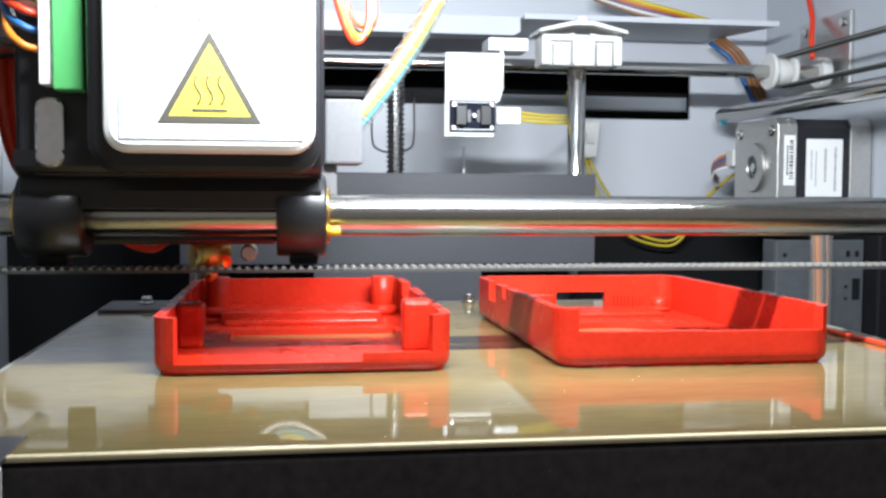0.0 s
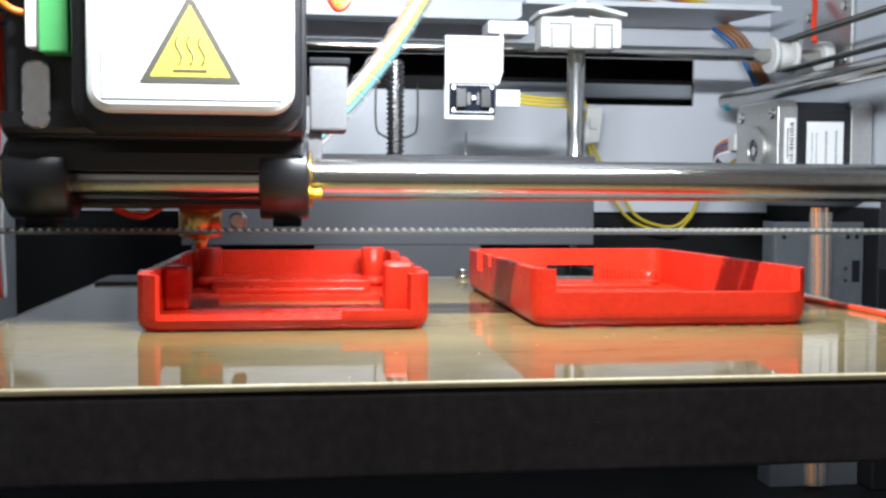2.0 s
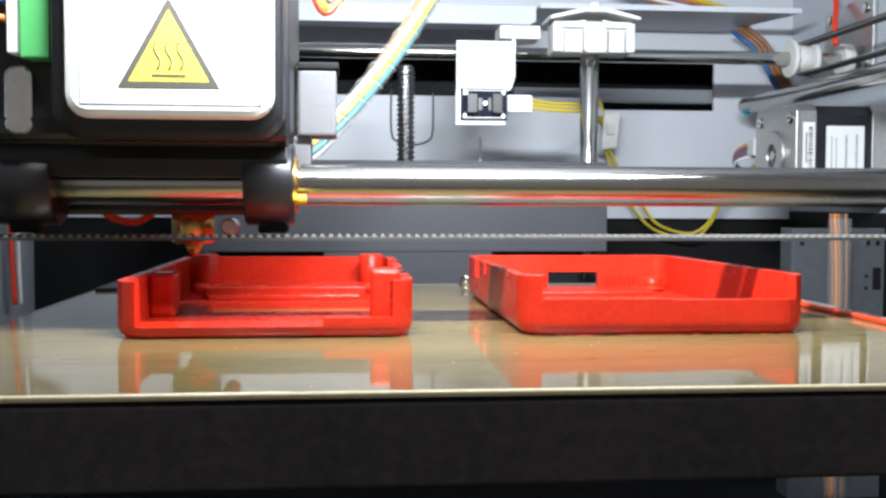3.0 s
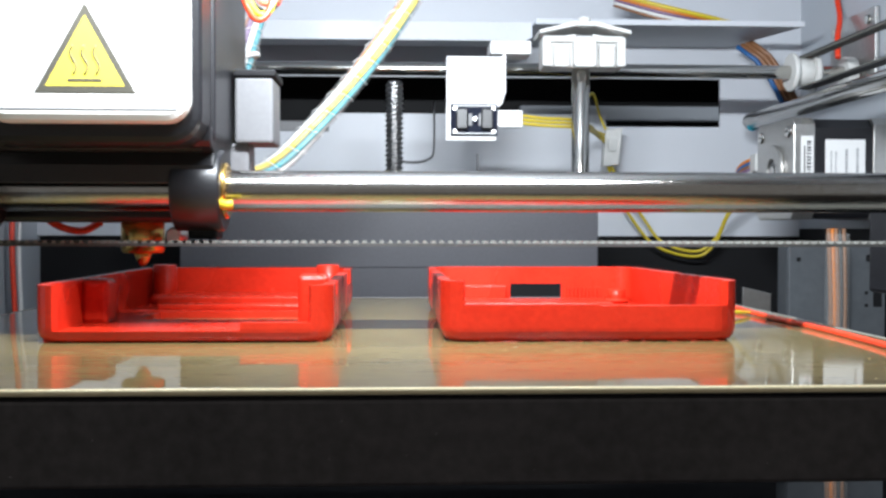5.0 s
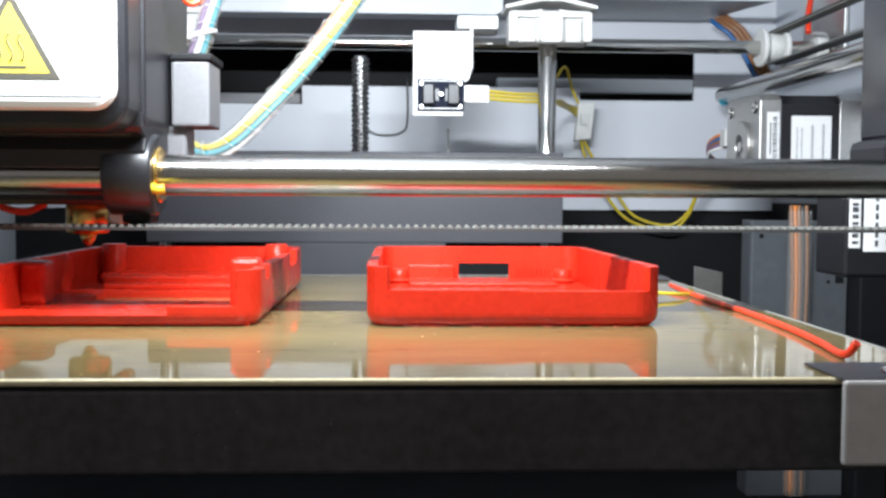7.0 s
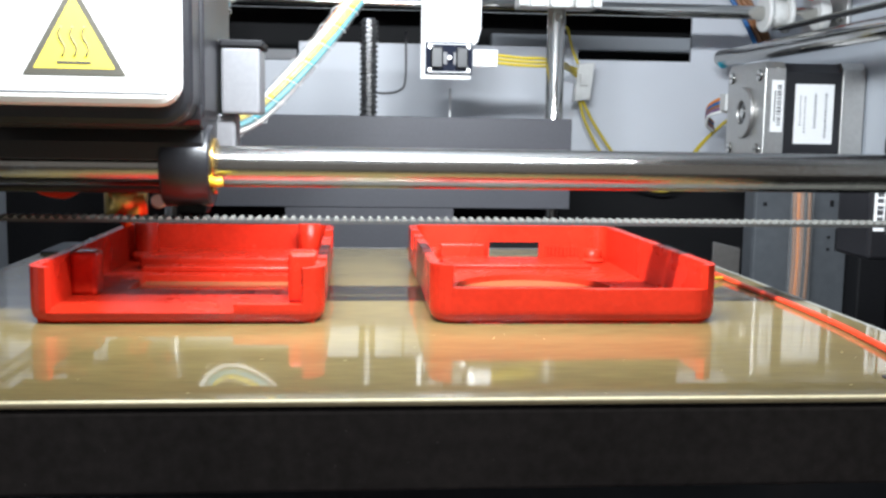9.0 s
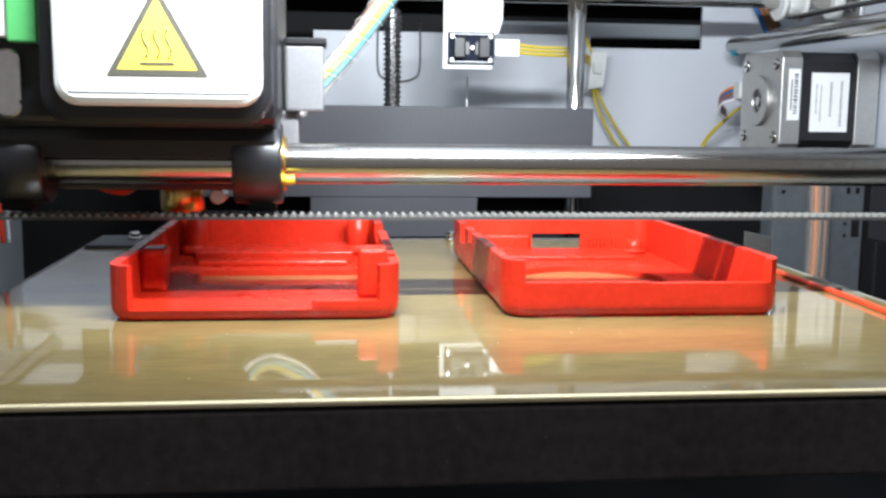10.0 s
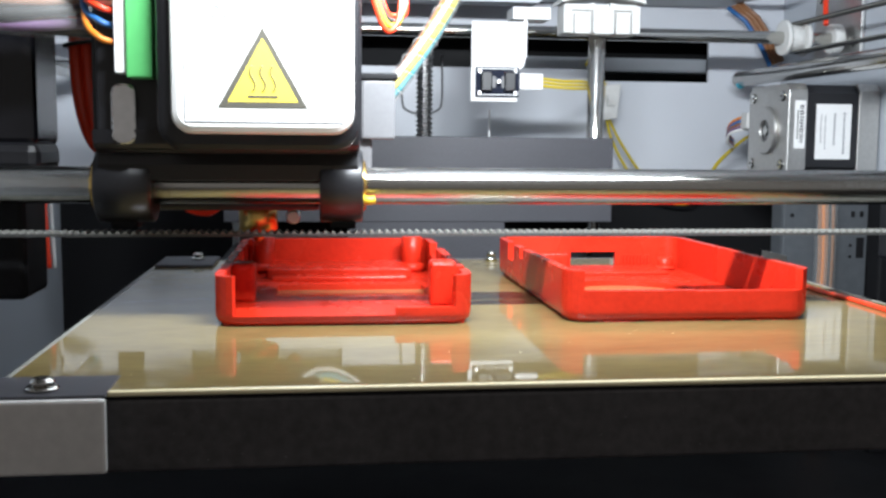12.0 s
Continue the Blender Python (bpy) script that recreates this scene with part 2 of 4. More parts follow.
def back_wall():
    bm = bmesh.new()
    xs = (XL, -116, -102.5, -78, 1, 142, 201, XR)
    zs = (18, 70.7, 74, 80, 98.5, ZT)
    for i in range(7):
        for j in range(5):
            open_cell = j in (1, 2, 3) and i == 1
            open_cell |= i == 3 and j in (1, 2, 3)
            open_cell |= i == 4 and j == 3
            open_cell |= i == 5 and j in (2, 3)
            if not open_cell:
                box(bm, xs[i], xs[i + 1], YB, YB + 2, zs[j], zs[j + 1])
    return single("wall_back", bm, WALL, (45, YB, 18), "light grey painted sheet steel back wall with slots", "wall", kind="structure")


back_wall()
single("wall_rear_cover", B(XL, XR, YB + 66, YB + 68, ZB, ZT), BLACK, (45, YB + 66, ZB), "black rear cover behind the wall slots", "wall", kind="structure")
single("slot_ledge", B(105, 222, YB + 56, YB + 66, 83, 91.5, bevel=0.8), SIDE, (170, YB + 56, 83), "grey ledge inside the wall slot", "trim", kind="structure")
single("slot_ledge", B(-77, 0, YB + 3, YB + 8, 71, 76.5, bevel=0.5), DUCT, (-40, 374, 71), "grey ledge inside the wall slot", "trim", kind="structure")
single("wall_back_lower", B(XL, XR, YB + 4, YB + 7, ZB, 17.5), BLACK, (45, 375, ZB), "black recessed lower back panel", "wall", kind="structure")
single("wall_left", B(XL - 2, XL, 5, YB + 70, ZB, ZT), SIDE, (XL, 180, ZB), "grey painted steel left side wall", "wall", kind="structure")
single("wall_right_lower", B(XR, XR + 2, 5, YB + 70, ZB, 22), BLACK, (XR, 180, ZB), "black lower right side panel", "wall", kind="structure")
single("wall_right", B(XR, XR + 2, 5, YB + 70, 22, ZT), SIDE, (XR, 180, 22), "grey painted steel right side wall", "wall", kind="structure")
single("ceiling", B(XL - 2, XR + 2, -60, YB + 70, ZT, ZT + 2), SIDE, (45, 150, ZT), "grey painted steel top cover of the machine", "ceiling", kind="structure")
single("floor", B(XL - 2, XR + 2, -60, YB + 70, ZB - 2, ZB), BLACK, (45, 150, ZB), "black floor of the machine", "floor", kind="structure")
single("trim_front_left", B(XL - 2, -142, -2, 4, ZB, ZT), BLACK, (XL, 0, ZB), "black front frame of the machine", "trim", kind="structure")
single("trim_front_right", B(241, XR + 2, -2, 4, ZB, ZT), BLACK, (XR, 0, ZB), "black front frame of the machine", "trim", kind="structure")
single("ground", B(-560, 660, -480, 760, ZB - 8, ZB - 4), TABLE, (45, 0, ZB - 8), "plain dark table top under the machine", "table top", kind="structure")


# ---- build platform ----
BX0, BX1, BY0, BY1 = -62, 132, -5.2, 176


def platform():
    t = thing("print_bed", (35, 85, -14), "tan glass-topped build plate on a black bed frame", "print bed")
    bm = bmesh.new()
    box(bm, BX0 - 0.5, BX1 + 0.5, BY0 + 0.2, BY1, -13.4, -1.4, bevel=0.6)
    part("bed_frame", bm, BASE, t, "black bed frame with dust specks")
    part("build_plate", B(BX0, BX1, BY0 + 1.35, BY1, -0.85, 0, bevel=0.1), BED, t, "glossy tan build plate")
    # Cream edge, carried onto the top to stand in for light from in front.
    part("plate_edge", B(BX0 + 0.1, BX1 - 0.1, BY0 - 0.1, BY0 + 1.35, -0.85, 0.02, bevel=0.28), CREAM, t, "cream front edge")
    part("heater_plate", B(BX0 + 0.2, BX1 - 0.2, BY0 + 0.35, BY1 - 1, -1.35, -0.9), BLACK, t)
    part("glass_rim", B(BX0 - 0.9, BX0 + 0.05, BY0, BY1 - 4, -1.2, 0.1, bevel=0.2), RIM, t, "pale glass edge")
    part("glass_rim", B(BX1 - 0.05, BX1 + 0.9, BY0, BY1 - 4, -1.2, 0.1, bevel=0.2), RIM, t, "pale glass edge")
    for x0, x1 in ((-62, -44), (111, 132)):
        part("rear_clip", B(x0, x1, BY1 - 20, BY1 + 4, 0.05, 0.9, bevel=0.3), CARRIAGE, t, "dark steel rear clip")
    part("rear_strip", B(BX0 + 2, BX1 - 2, BY1 - 0.8, BY1 + 0.6, -1.4, 0.15, bevel=0.2), CARRIAGE, t, "thin dark rear strip")
    # dust and scraps on the front of the frame
    random.seed(4)
    bm = bmesh.new()
    for _ in range(30):
        x, z = random.uniform(BX0, BX1), random.uniform(-12.5, -4.5)
        s = random.choice((0.08, 0.1, 0.13, 0.2))
        box(bm, x, x + s * random.uniform(0.6, 2), BY0 + 0.05, BY0 + 0.25, z, z + s)
    part("dust", bm, DUCT, t, "pale dust specks")["kind"] = "stuff"
    # Pale specks: crumbs, and bright reflections painted as specks.
    bm = bmesh.new()
    for _ in range(26):
        x, y = random.uniform(BX0 + 2, BX1 - 4), random.uniform(BY0 + 1, 46)
        a = random.choice((0.05, 0.06, 0.08, 0.1))
        box(bm, x, x + a * random.uniform(1, 4), y, y + a * 1.5, 0.0, a * 0.6)
    part("pale_speck", bm, CREAM, t, "tiny pale specks on the plate")["kind"] = "stuff"
    return t


platform()


def bolt(x, y, z, r, h, label):
    t = thing("bolt", (x, y, z), label, "bolt", "bed bolts")
    bm = bmesh.new()
    rod(bm, (x, y, z), (x, y, z + h * 0.35), r * 1.35, 24, 0.25)
    part("washer", bm, CHROME, t)
    bm = bmesh.new()
    rod(bm, (x, y, z + h * 0.35), (x, y, z + h), r, 24, 0.5)
    part("head", bm, CHROME, t)
    part("socket", R((x, y, z + h - 0.1), (x, y, z + h + 0.04), r * 0.5, seg=6, chamfer=0.02), BLACK, t)
    return t


bolt(-50.2, 170, 0.9, 1.7, 2.4, "shiny steel bolt on the dark rear clip")
bolt(47.6, 171, 0.0, 1.6, 3.2, "shiny steel bolt at the rear of the bed")
bolt(121, 170, 0.9, 1.7, 2.4, "shiny steel bolt on the dark rear clip")


def corner_bracket(x0, x1, drop, label):
    t = thing("corner_bracket", ((x0 + x1) / 2, -8, -12), label, "bracket", "bed corner brackets")
    bm = B(x0, x1, -9.2, -7.7, -11.6 - drop, 0.3 - drop, bevel=0.5)
    part("front_flange", bm, BRACKET, t, "brushed steel flange")
    part("top_flange", B(x0 + 0.3, x1 - 0.3, -7.9, 6, 0.05 - drop, 0.45 - drop * 0.5, bevel=0.15), CARRIAGE, t, "dark top flange")
    return t


corner_bracket(-78, -43.6, 0.6, "bent brushed steel bracket at the bed corner")
corner_bracket(111.8, 146, 0.0, "bent brushed steel bracket at the bed corner")
bolt(-54.3, -3.5, 0.1, 1.95, 2.0, "round-headed bolt on the corner bracket")
bolt(122, -3.5, 0.45, 1.75, 1.9, "round-headed bolt on the corner bracket")


# ---- the two printed case halves ----
def outline(x0, x1, y0, y1, r):
    """Rounded rectangle, counter-clockwise, with straight sides cut into pieces."""
    pts = []
    def side(p, q, n):
        for k in range(n):
            t = k / n
            pts.append((p[0] + (q[0] - p[0]) * t, p[1] + (q[1] - p[1]) * t))
    def arc(cx, cy, a):
        for k in range(6):
            th = radians(a + 15 * k)
            pts.append((cx + r * math.cos(th), cy + r * math.sin(th)))
    side((x0 + r, y0), (x1 - r, y0), 46)
    arc(x1 - r, y0 + r, -90)
    side((x1, y0 + r), (x1, y1 - r), 80)
    arc(x1 - r, y1 - r, 0)
    side((x1 - r, y1), (x0 + r, y1), 46)
    arc(x0 + r, y1 - r, 90)
    side((x0, y1 - r), (x0, y0 + r), 80)
    arc(x0 + r, y0 + r, 180)
    return pts


def shell(x0, x1, y0, y1, r, thick, spans):
    """The wall of a case: spans(x, y) gives the heights that are solid there."""
    bm = bmesh.new()
    outer, inner = outline(x0, x1, y0, y1, r), outline(x0 + thick, x1 - thick, y0 + thick, y1 - thick, r - thick)
    # the foot is rounded: how far the outside steps in at each height
    insets = ((0.0, 1.75), (0.45, 1.0), (1.1, 0.42), (2.0, 0.08))
    feet = [(z, outline(x0 + d, x1 - d, y0 + d, y1 - d, r - d)) for z, d in insets]
    n = len(outer)
    for i in range(n):
        j = (i + 1) % n
        mx, my = (outer[i][0] + outer[j][0]) / 2, (outer[i][1] + outer[j][1]) / 2
        for lo, hi in spans(mx, my):
            cuts = [lo] + [c for c, _ in insets[1:] + ((2.7, 0),) if lo < c < hi] + [hi]
            for a, b in zip(cuts, cuts[1:]):
                def edge(z):
                    return next((ring_at for h, ring_at in feet if z <= h + 0.01), outer)
                oa, ob = edge(a), edge(b)
                v = [bm.verts.new((*p, z)) for p, z in ((oa[i], a), (oa[j], a), (inner[j], a), (inner[i], a), (ob[i], b), (ob[j], b), (inner[j], b), (inner[i], b))]
                for q in ((0, 1, 5, 4), (1, 2, 6, 5), (2, 3, 7, 6), (3, 0, 4, 7), (4, 5, 6, 7), (3, 2, 1, 0)):
                    bm.faces.new([v[k] for k in q])
    bmesh.ops.remove_doubles(bm, verts=bm.verts[:], dist=0.001)
    seen, drop = {}, []
    for f in bm.faces:
        key = tuple(sorted(id(v) for v in f.verts))
        if key in seen:
            drop += [f, seen[key]]
        seen[key] = f
    bmesh.ops.delete(bm, geom=list(set(drop)), context="FACES_ONLY")
    return bm


def floor_ring(x0, x1, y0, y1, hx0, hx1, hy0, hy1, top):
    """A floor plate with a rectangular opening, one closed mesh."""
    bm = bmesh.new()
    a = 2.0
    rect = [[(x0 + a, y0 + a), (x1 - a, y0 + a), (x1 - a, y1 - a), (x0 + a, y1 - a)], [(hx0, hy0), (hx1, hy0), (hx1, hy1), (hx0, hy1)]]
    v = [[[bm.verts.new((*p, z)) for p in r] for r in rect] for z in (0.02, top)]
    for k in range(4):
        m = (k + 1) % 4
        for z in (0, 1):
            bm.faces.new((v[z][0][k], v[z][0][m], v[z][1][m], v[z][1][k]))
        for r in (0, 1):
            bm.faces.new((v[0][r][k], v[0][r][m], v[1][r][m], v[1][r][k]))
    return bm


def floor_round(x0, x1, y0, y1, cx, cy, rx, ry, top):
    """A floor plate with an oval opening, one closed mesh."""
    bm = bmesh.new()
    n = 64
    rows = []
    for k in range(n):
        a = 2 * math.pi * (k + 0.5) / n
        c, d = math.cos(a), math.sin(a)
        reach = min(((x1 - 2 if c > 0 else x0 + 2) - cx) / c, ((y1 - 2 if d > 0 else y0 + 2) - cy) / d)
        rows.append([bm.verts.new(p) for p in ((cx + c * reach, cy + d * reach, 0.02), (cx + c * rx, cy + d * ry, 0.02),
                                               (cx + c * rx, cy + d * ry, top), (cx + c * reach, cy + d * reach, top))])
    for p, q in zip(rows, rows[1:] + rows[:1]):
        for a in range(4):
            b = (a + 1) % 4
            bm.faces.new((p[a], p[b], q[b], q[a]))
    return bm


def left_case():
    x0, x1, y0, y1, h = -33.2, 23.2, 49.8, 139.4, 10.9
    t = thing("printed_case_half", ((x0 + x1) / 2, (y0 + y1) / 2, 0), "open red printed plastic case half with low front and corner posts", "case", "printed case halves")
    def spans(x, y):
        if y < y0 + 0.5 and x0 + 3.8 < x < x1 - 4.4:
            return [(0, 2.3 if x < 6 else 3.9)]
        if x > x1 - 0.5 and 62 < y < 66:
            return [(0, 8.2)]
        if x > x1 - 0.5 and 108 < y < 122:
            return [(0, 7.5)]
        return [(0, h)]
    part("wall", shell(x0, x1, y0, y1, 5.5, 2.0, spans), RED, t)
    part("base", floor_ring(x0, x1, y0, y1, -21.5, 17, 84, 104.5, 1.5), RED, t)
    part("front_post", B(x0 + 1.9, x0 + 7.4, 75, 82, 1.4, 10.8, bevel=0.9), RED, t)
    part("front_post", B(x1 - 8.0, x1 - 1.9, 65.5, 71.5, 1.4, 12.2, bevel=0.9), RED, t)
    for x in (x0 + 6.4, x1 - 6.4):
        bm = R((x, y1 - 7, 1.4), (x, y1 - 7, 11.9), 3.1, seg=20, chamfer=0.3)
        rod(bm, (x, y1 - 7, 1.4), (x, y1 - 7, 4.2), 4.1, 20, 0.8)
        part("rear_post", bm, RED, t)
    part("rear_ledge", B(x0 + 8, x1 - 8, 116, y1 - 1.9, 1.4, 4.3, bevel=0.4), RED, t)
    part("ledge_step", B(x0 + 9.5, x1 - 9.5, 110.5, 116.2, 1.4, 2.8, bevel=0.4), RED, t)
    bm = bmesh.new()
    random.seed(11)
    for _ in range(14):
        x, y = random.uniform(-12, 6), random.uniform(66, 80)
        sweep(bm, [(x, y, 1.5), (x + random.uniform(-1.5, 1.5), y + random.uniform(-1, 1), 1.58), (x + random.uniform(-2.5, 2.5), y + random.uniform(-2, 2), 1.5)], 0.07, 5)
    part("rough_infill", bm, RED, t, "rough stringy patch on the floor")["kind"] = "stuff"


def right_case():
    x0, x1, y0, y1, h = 43.9, 102.0, 49.6, 139.4, 11.7
    t = thing("printed_case_half", ((x0 + x1) / 2, (y0 + y1) / 2, 0), "open red printed plastic case half with rear port cutout", "case", "printed case halves")
    def spans(x, y):
        hh = h - 0.6 * (y - y0) / (y1 - y0)
        if y < y0 + 0.5 and x0 + 3.6 < x < x1 - 2.2:
            return [(0, 7.2 if x < 74 else 7.0)]
        if y > y1 - 0.5 and 66.8 < x < 81.6:
            return [(0, 1.2), (6.5, hh)]
        if x < x0 + 0.5 and 112 < y < 120:
            return [(0, 6.5)]
        if x < x0 + 0.5 and 99 < y < 103:
            return [(0, 8.6)]
        return [(0, hh)]
    part("wall", shell(x0, x1, y0, y1, 5.5, 2.0, spans), RED, t)
    part("base", floor_round(x0, x1, y0, y1, 71, 87, 18.5, 21, 1.5), RED, t)
    for x, y, z in ((x0 + 6.5, y1 - 7, 5.2), (x1 - 6.5, y1 - 7, 5.2), (x0 + 6.5, y0 + 9, 4.6), (x1 - 6.5, y0 + 9, 4.6)):
        bm = R((x, y, 1.4), (x, y, z), 2.4, seg=20, chamfer=0.3)
        rod(bm, (x, y, 1.4), (x, y, 2.8), 3.3, 20, 0.7)
        part("screw_post", bm, RED, t)
    part("ledge_step", B(x0 + 9, x1 - 10, 119, y1 - 4.1, 1.3, 2.6, bevel=0.4), RED, t)
    part("rear_ledge", B(x0 + 9, 65.5, y1 - 4, y1 - 1.9, 1.3, 6.0, bevel=0.3), RED, t)
    bm = bmesh.new()
    for k in range(9):
        box(bm, 82.6 + k * 1.1, 83.2 + k * 1.1, y1 - 2.7, y1 - 1.9, 1.4, 5.4)
    part("vent_rib", bm, RED, t, "row of thin ribs beside the port")
    bm = bmesh.new()
    random.seed(12)
    for _ in range(20):
        x = random.uniform(x0 + 6, x1 - 6)
        sweep(bm, [(x, y0 + 1.1, 0.15), (x + random.uniform(0.5, 2.5), y0 + 0.7, 0.18), (x + random.uniform(3, 5), y0 + 1.1, 0.12)], 0.14, 5)
    part("brim_edge", bm, RED, t, "ragged first layer at the foot")["kind"] = "stuff"


left_case()
right_case()

single("filament_strand", sweep(bmesh.new(), spline([(124.5, 128, 1.2), (124.6, 106, 0.7), (125.3, 75, 0.6), (124.6, 46, 0.6), (122.5, 25, 0.7), (120.5, 11, 0.8), (121.5, 8.5, 3.0)]), 0.65, 8), REDWIRE,
       (124, 60, 0), "loose strand of red filament on the build plate", "filament")
single("loose_strand", sweep(bmesh.new(), spline([(101.6, 112, 0.5), (106, 107, 0.9), (112, 103.5, 1.5), (119, 104, 1.2), (124, 108, 0.7)]), 0.45, 8), YELLOW,
       (112, 104, 0), "thin yellow strand lying on the build plate", "strand")
t = thing("metal_flap", (146, 165, -6), "small bent bright metal tab beside the bed", "tab")
part("plate", prism(bmesh.new(), [(142, 3.8), (150.9, 1.8), (150.9, -6), (142, -6)], "y", 165, 165.8, 0.15), DULL, t)
part("foot", B(133, 151, 165, 170, -7, -6, bevel=0.2), DULL, t)


# ---- bed carriage, shafts and lead screw ----
def bed_carriage():
    t = thing("bed_carriage", (33, 263, -10), "matt black steel plate that carries the bed", "plate")
    part("upright_plate", B(-50.4, 116.4, 262, 264, 6, 42.6, bevel=0.4), CARRIAGE, t)
    part("centre_tab", B(1.4, 68.8, 262, 264, -10, 6), CARRIAGE, t)
    part("top_flange", B(-50.4, 116.4, 264, 282, 40.8, 42.4, bevel=0.3), CARRIAGE, t)
    for x in (-46, 108):
        part("arm", B(x, x + 5, 150, 262, -12, -2.6, bevel=0.4), BLACK, t)
    part("rear_plate", B(-50, 116, 278, 280, -40, 40.8), BLACK, t)


bed_carriage()


def shaft(x, label):
    t = thing("guide_shaft", (x, 273, -60), label, "shaft", "vertical guide shafts")
    part("bar", R((x, 273, -60), (x, 273, 97), 3.7), CHROME, t)
    return t


def clamp(x):
    t = thing("shaft_clamp", (x, 273, 87), "white moulded plastic clamp on top of a steel shaft", "clamp", "shaft clamps")
    part("block", B(x - 16.5, x + 16.5, 268, 281, 87.5, 100.5, bevel=0.8), NYLON, t)
    for s in (-1, 1):
        part("lug", B(x + s * 9.2 - 3.2, x + s * 9.2 + 3.2, 264.5, 268.4, 87.2, 96.5, bevel=0.8), NYLON, t)
        part("cheek", B(x + s * 15.2 - 1.8, x + s * 15.2 + 1.8, 265.5, 268.4, 87.6, 99.5, bevel=0.6), NYLON, t)
        part("rib", prism(bmesh.new(), [(x + s * 3.4, 97.4), (x + s * 14, 97.4), (x + s * 14, 99.0), (x + s * 3.4, 100.6)], "y", 265.5, 268.4, 0.3), NYLON, t)
    part("collar", prism(bmesh.new(), rrect(x - 4.6, x + 4.6, 87.0, 98.8, 1.6), "y", 263.2, 268.6, 0.6), NYLON, t)
    part("roof", prism(bmesh.new(), [(x - 18.6, 100.3), (x - 4, 103.4), (x + 4, 103.4), (x + 18.6, 100.3), (x + 18.6, 101.7), (x + 4.5, 105.2), (x - 4.5, 105.2), (x - 18.6, 101.7)], "y", 263, 282, 0.3), NYLON, t)
    part("peg", R((x, 266, 104.8), (x, 266, 107.2), 2.6, seg=16), NYLON, t)


shaft(-44.2, "chromed vertical guide shaft rising from the black plate")
shaft(111, "chromed vertical guide shaft rising from the black plate")
clamp(-43)
clamp(111.2)


def lead_screw(x, y, z0, z1):
    t = thing("lead_screw", (x, y, z0), "dark oiled steel lead screw", "screw")
    bm = bmesh.new()
    seg, pitch, r0, r1 = 20, 2.0, 2.9, 3.7
    n = int((z1 - z0) / (pitch / 4))
    rings = []
    for i in range(n + 1):
        z = z0 + i * pitch / 4
        ringv = []
        for k in range(seg):
            a = 2 * math.pi * k / seg
            ph = (i / 4 - k / seg) % 1
            rr = r1 if ph < 0.45 else r0
            ringv.append(bm.verts.new((x + rr * math.cos(a), y + rr * math.sin(a), z)))
        rings.append(ringv)
    for a, b in zip(rings, rings[1:]):
        for k in range(seg):
            bm.faces.new((a[k], a[(k + 1) % seg], b[(k + 1) % seg], b[k]))
    bm.faces.new(rings[-1])
    part("thread", bm, DARKSTEEL, t)
    part("tip", R((x, y, z1 - 0.5), (x, y, z1 + 1.2), 2.6, seg=20), DARKSTEEL, t)


lead_screw(34.3, 268, -40, 80)
single("wire_clip", sweep(bmesh.new(), spline([(33, 370, 86), (33, 370, 62), (36.5, 370, 56.6), (43.5, 370, 55.3), (50.5, 370, 56.6), (54, 370, 62), (54, 370, 86)], 8), 0.55, 8), DUCT,
       (43, 370, 55), "thin grey wire loop on the back wall", "clip")
single("guide_pin", R((73, 330, 34), (73, 330, 56.5), 0.55, seg=12), WHITE, (73, 330, 34), "thin white upright pin behind the bed carriage", "pin")


# ---- rear drive shaft, pulleys, side belts, side rods ----
def drive_shaft():
    t = thing("drive_shaft", (42, 300, 88), "chromed cross shaft with white end pulleys", "shaft")
    part("bar", R((-143, 300, 91.2), (241, 300, 91.2), 3.0), CHROME, t)
    for x0, s in ((209, 1), (-128, -1)):
        bm = ring((x0, 300, 91.2), (s, 0, 0), 3.0, 8.4, 2.2)
        part("flange", bm, NYLON, t)
        part("hub", ring((x0 + s * 2.2, 300, 91.2), (s, 0, 0), 3.0, 6.2, 7.5), NYLON, t)
        part("flange", ring((x0 + s * 9.7, 300, 91.2), (s, 0, 0), 3.0, 8.4, 2.2), NYLON, t)
    for x in (233, -140):
        part("bearing", ring((x, 300, 91.2), (1, 0, 0), 3.0, 7.0, 5), NYLON, t)


drive_shaft()


def toothed_run(name, p, q, width_axis, label, w=6.0, pitch=1.8, up=1, parent=None):
    """A run of toothed belt from p to q with the teeth on the upper side."""
    p, q = Vector(p), Vector(q)
    d = (q - p).normalized()
    wv = Vector(width_axis).normalized()
    nv = d.cross(wv).normalized()
    if nv.z * up < 0:
        nv = -nv
    ln = (q - p).length
    def block(bm, a, b, n0, n1, taper=0.0):
        v = [bm.verts.new(p + d * (s + tp) + wv * h + nv * n) for n, tpr in ((n0, 0), (n1, taper)) for s, tp in ((a, tpr), (b, -tpr)) for h in (-w / 2, w / 2)]
        for f in ((0, 1, 3, 2), (4, 6, 7, 5), (0, 4, 5, 1), (2, 3, 7, 6), (0, 2, 6, 4), (1, 5, 7, 3)):
            bm.faces.new([v[k] for k in f])
    t = parent or thing(name, p, label, "belt", "drive belts")
    bm = bmesh.new()
    block(bm, 0, ln, -0.65, 0.0)
    part("band" if not parent else "belt_band", bm, RUBBER, t)
    bm = bmesh.new()
    for k in range(int(ln / pitch)):
        block(bm, k * pitch, k * pitch + 0.95, 0.0, 0.52, 0.2)
    part("teeth" if not parent else "belt_teeth", bm, TEETH, t, "pale belt teeth, lit look in the colour")
    return t


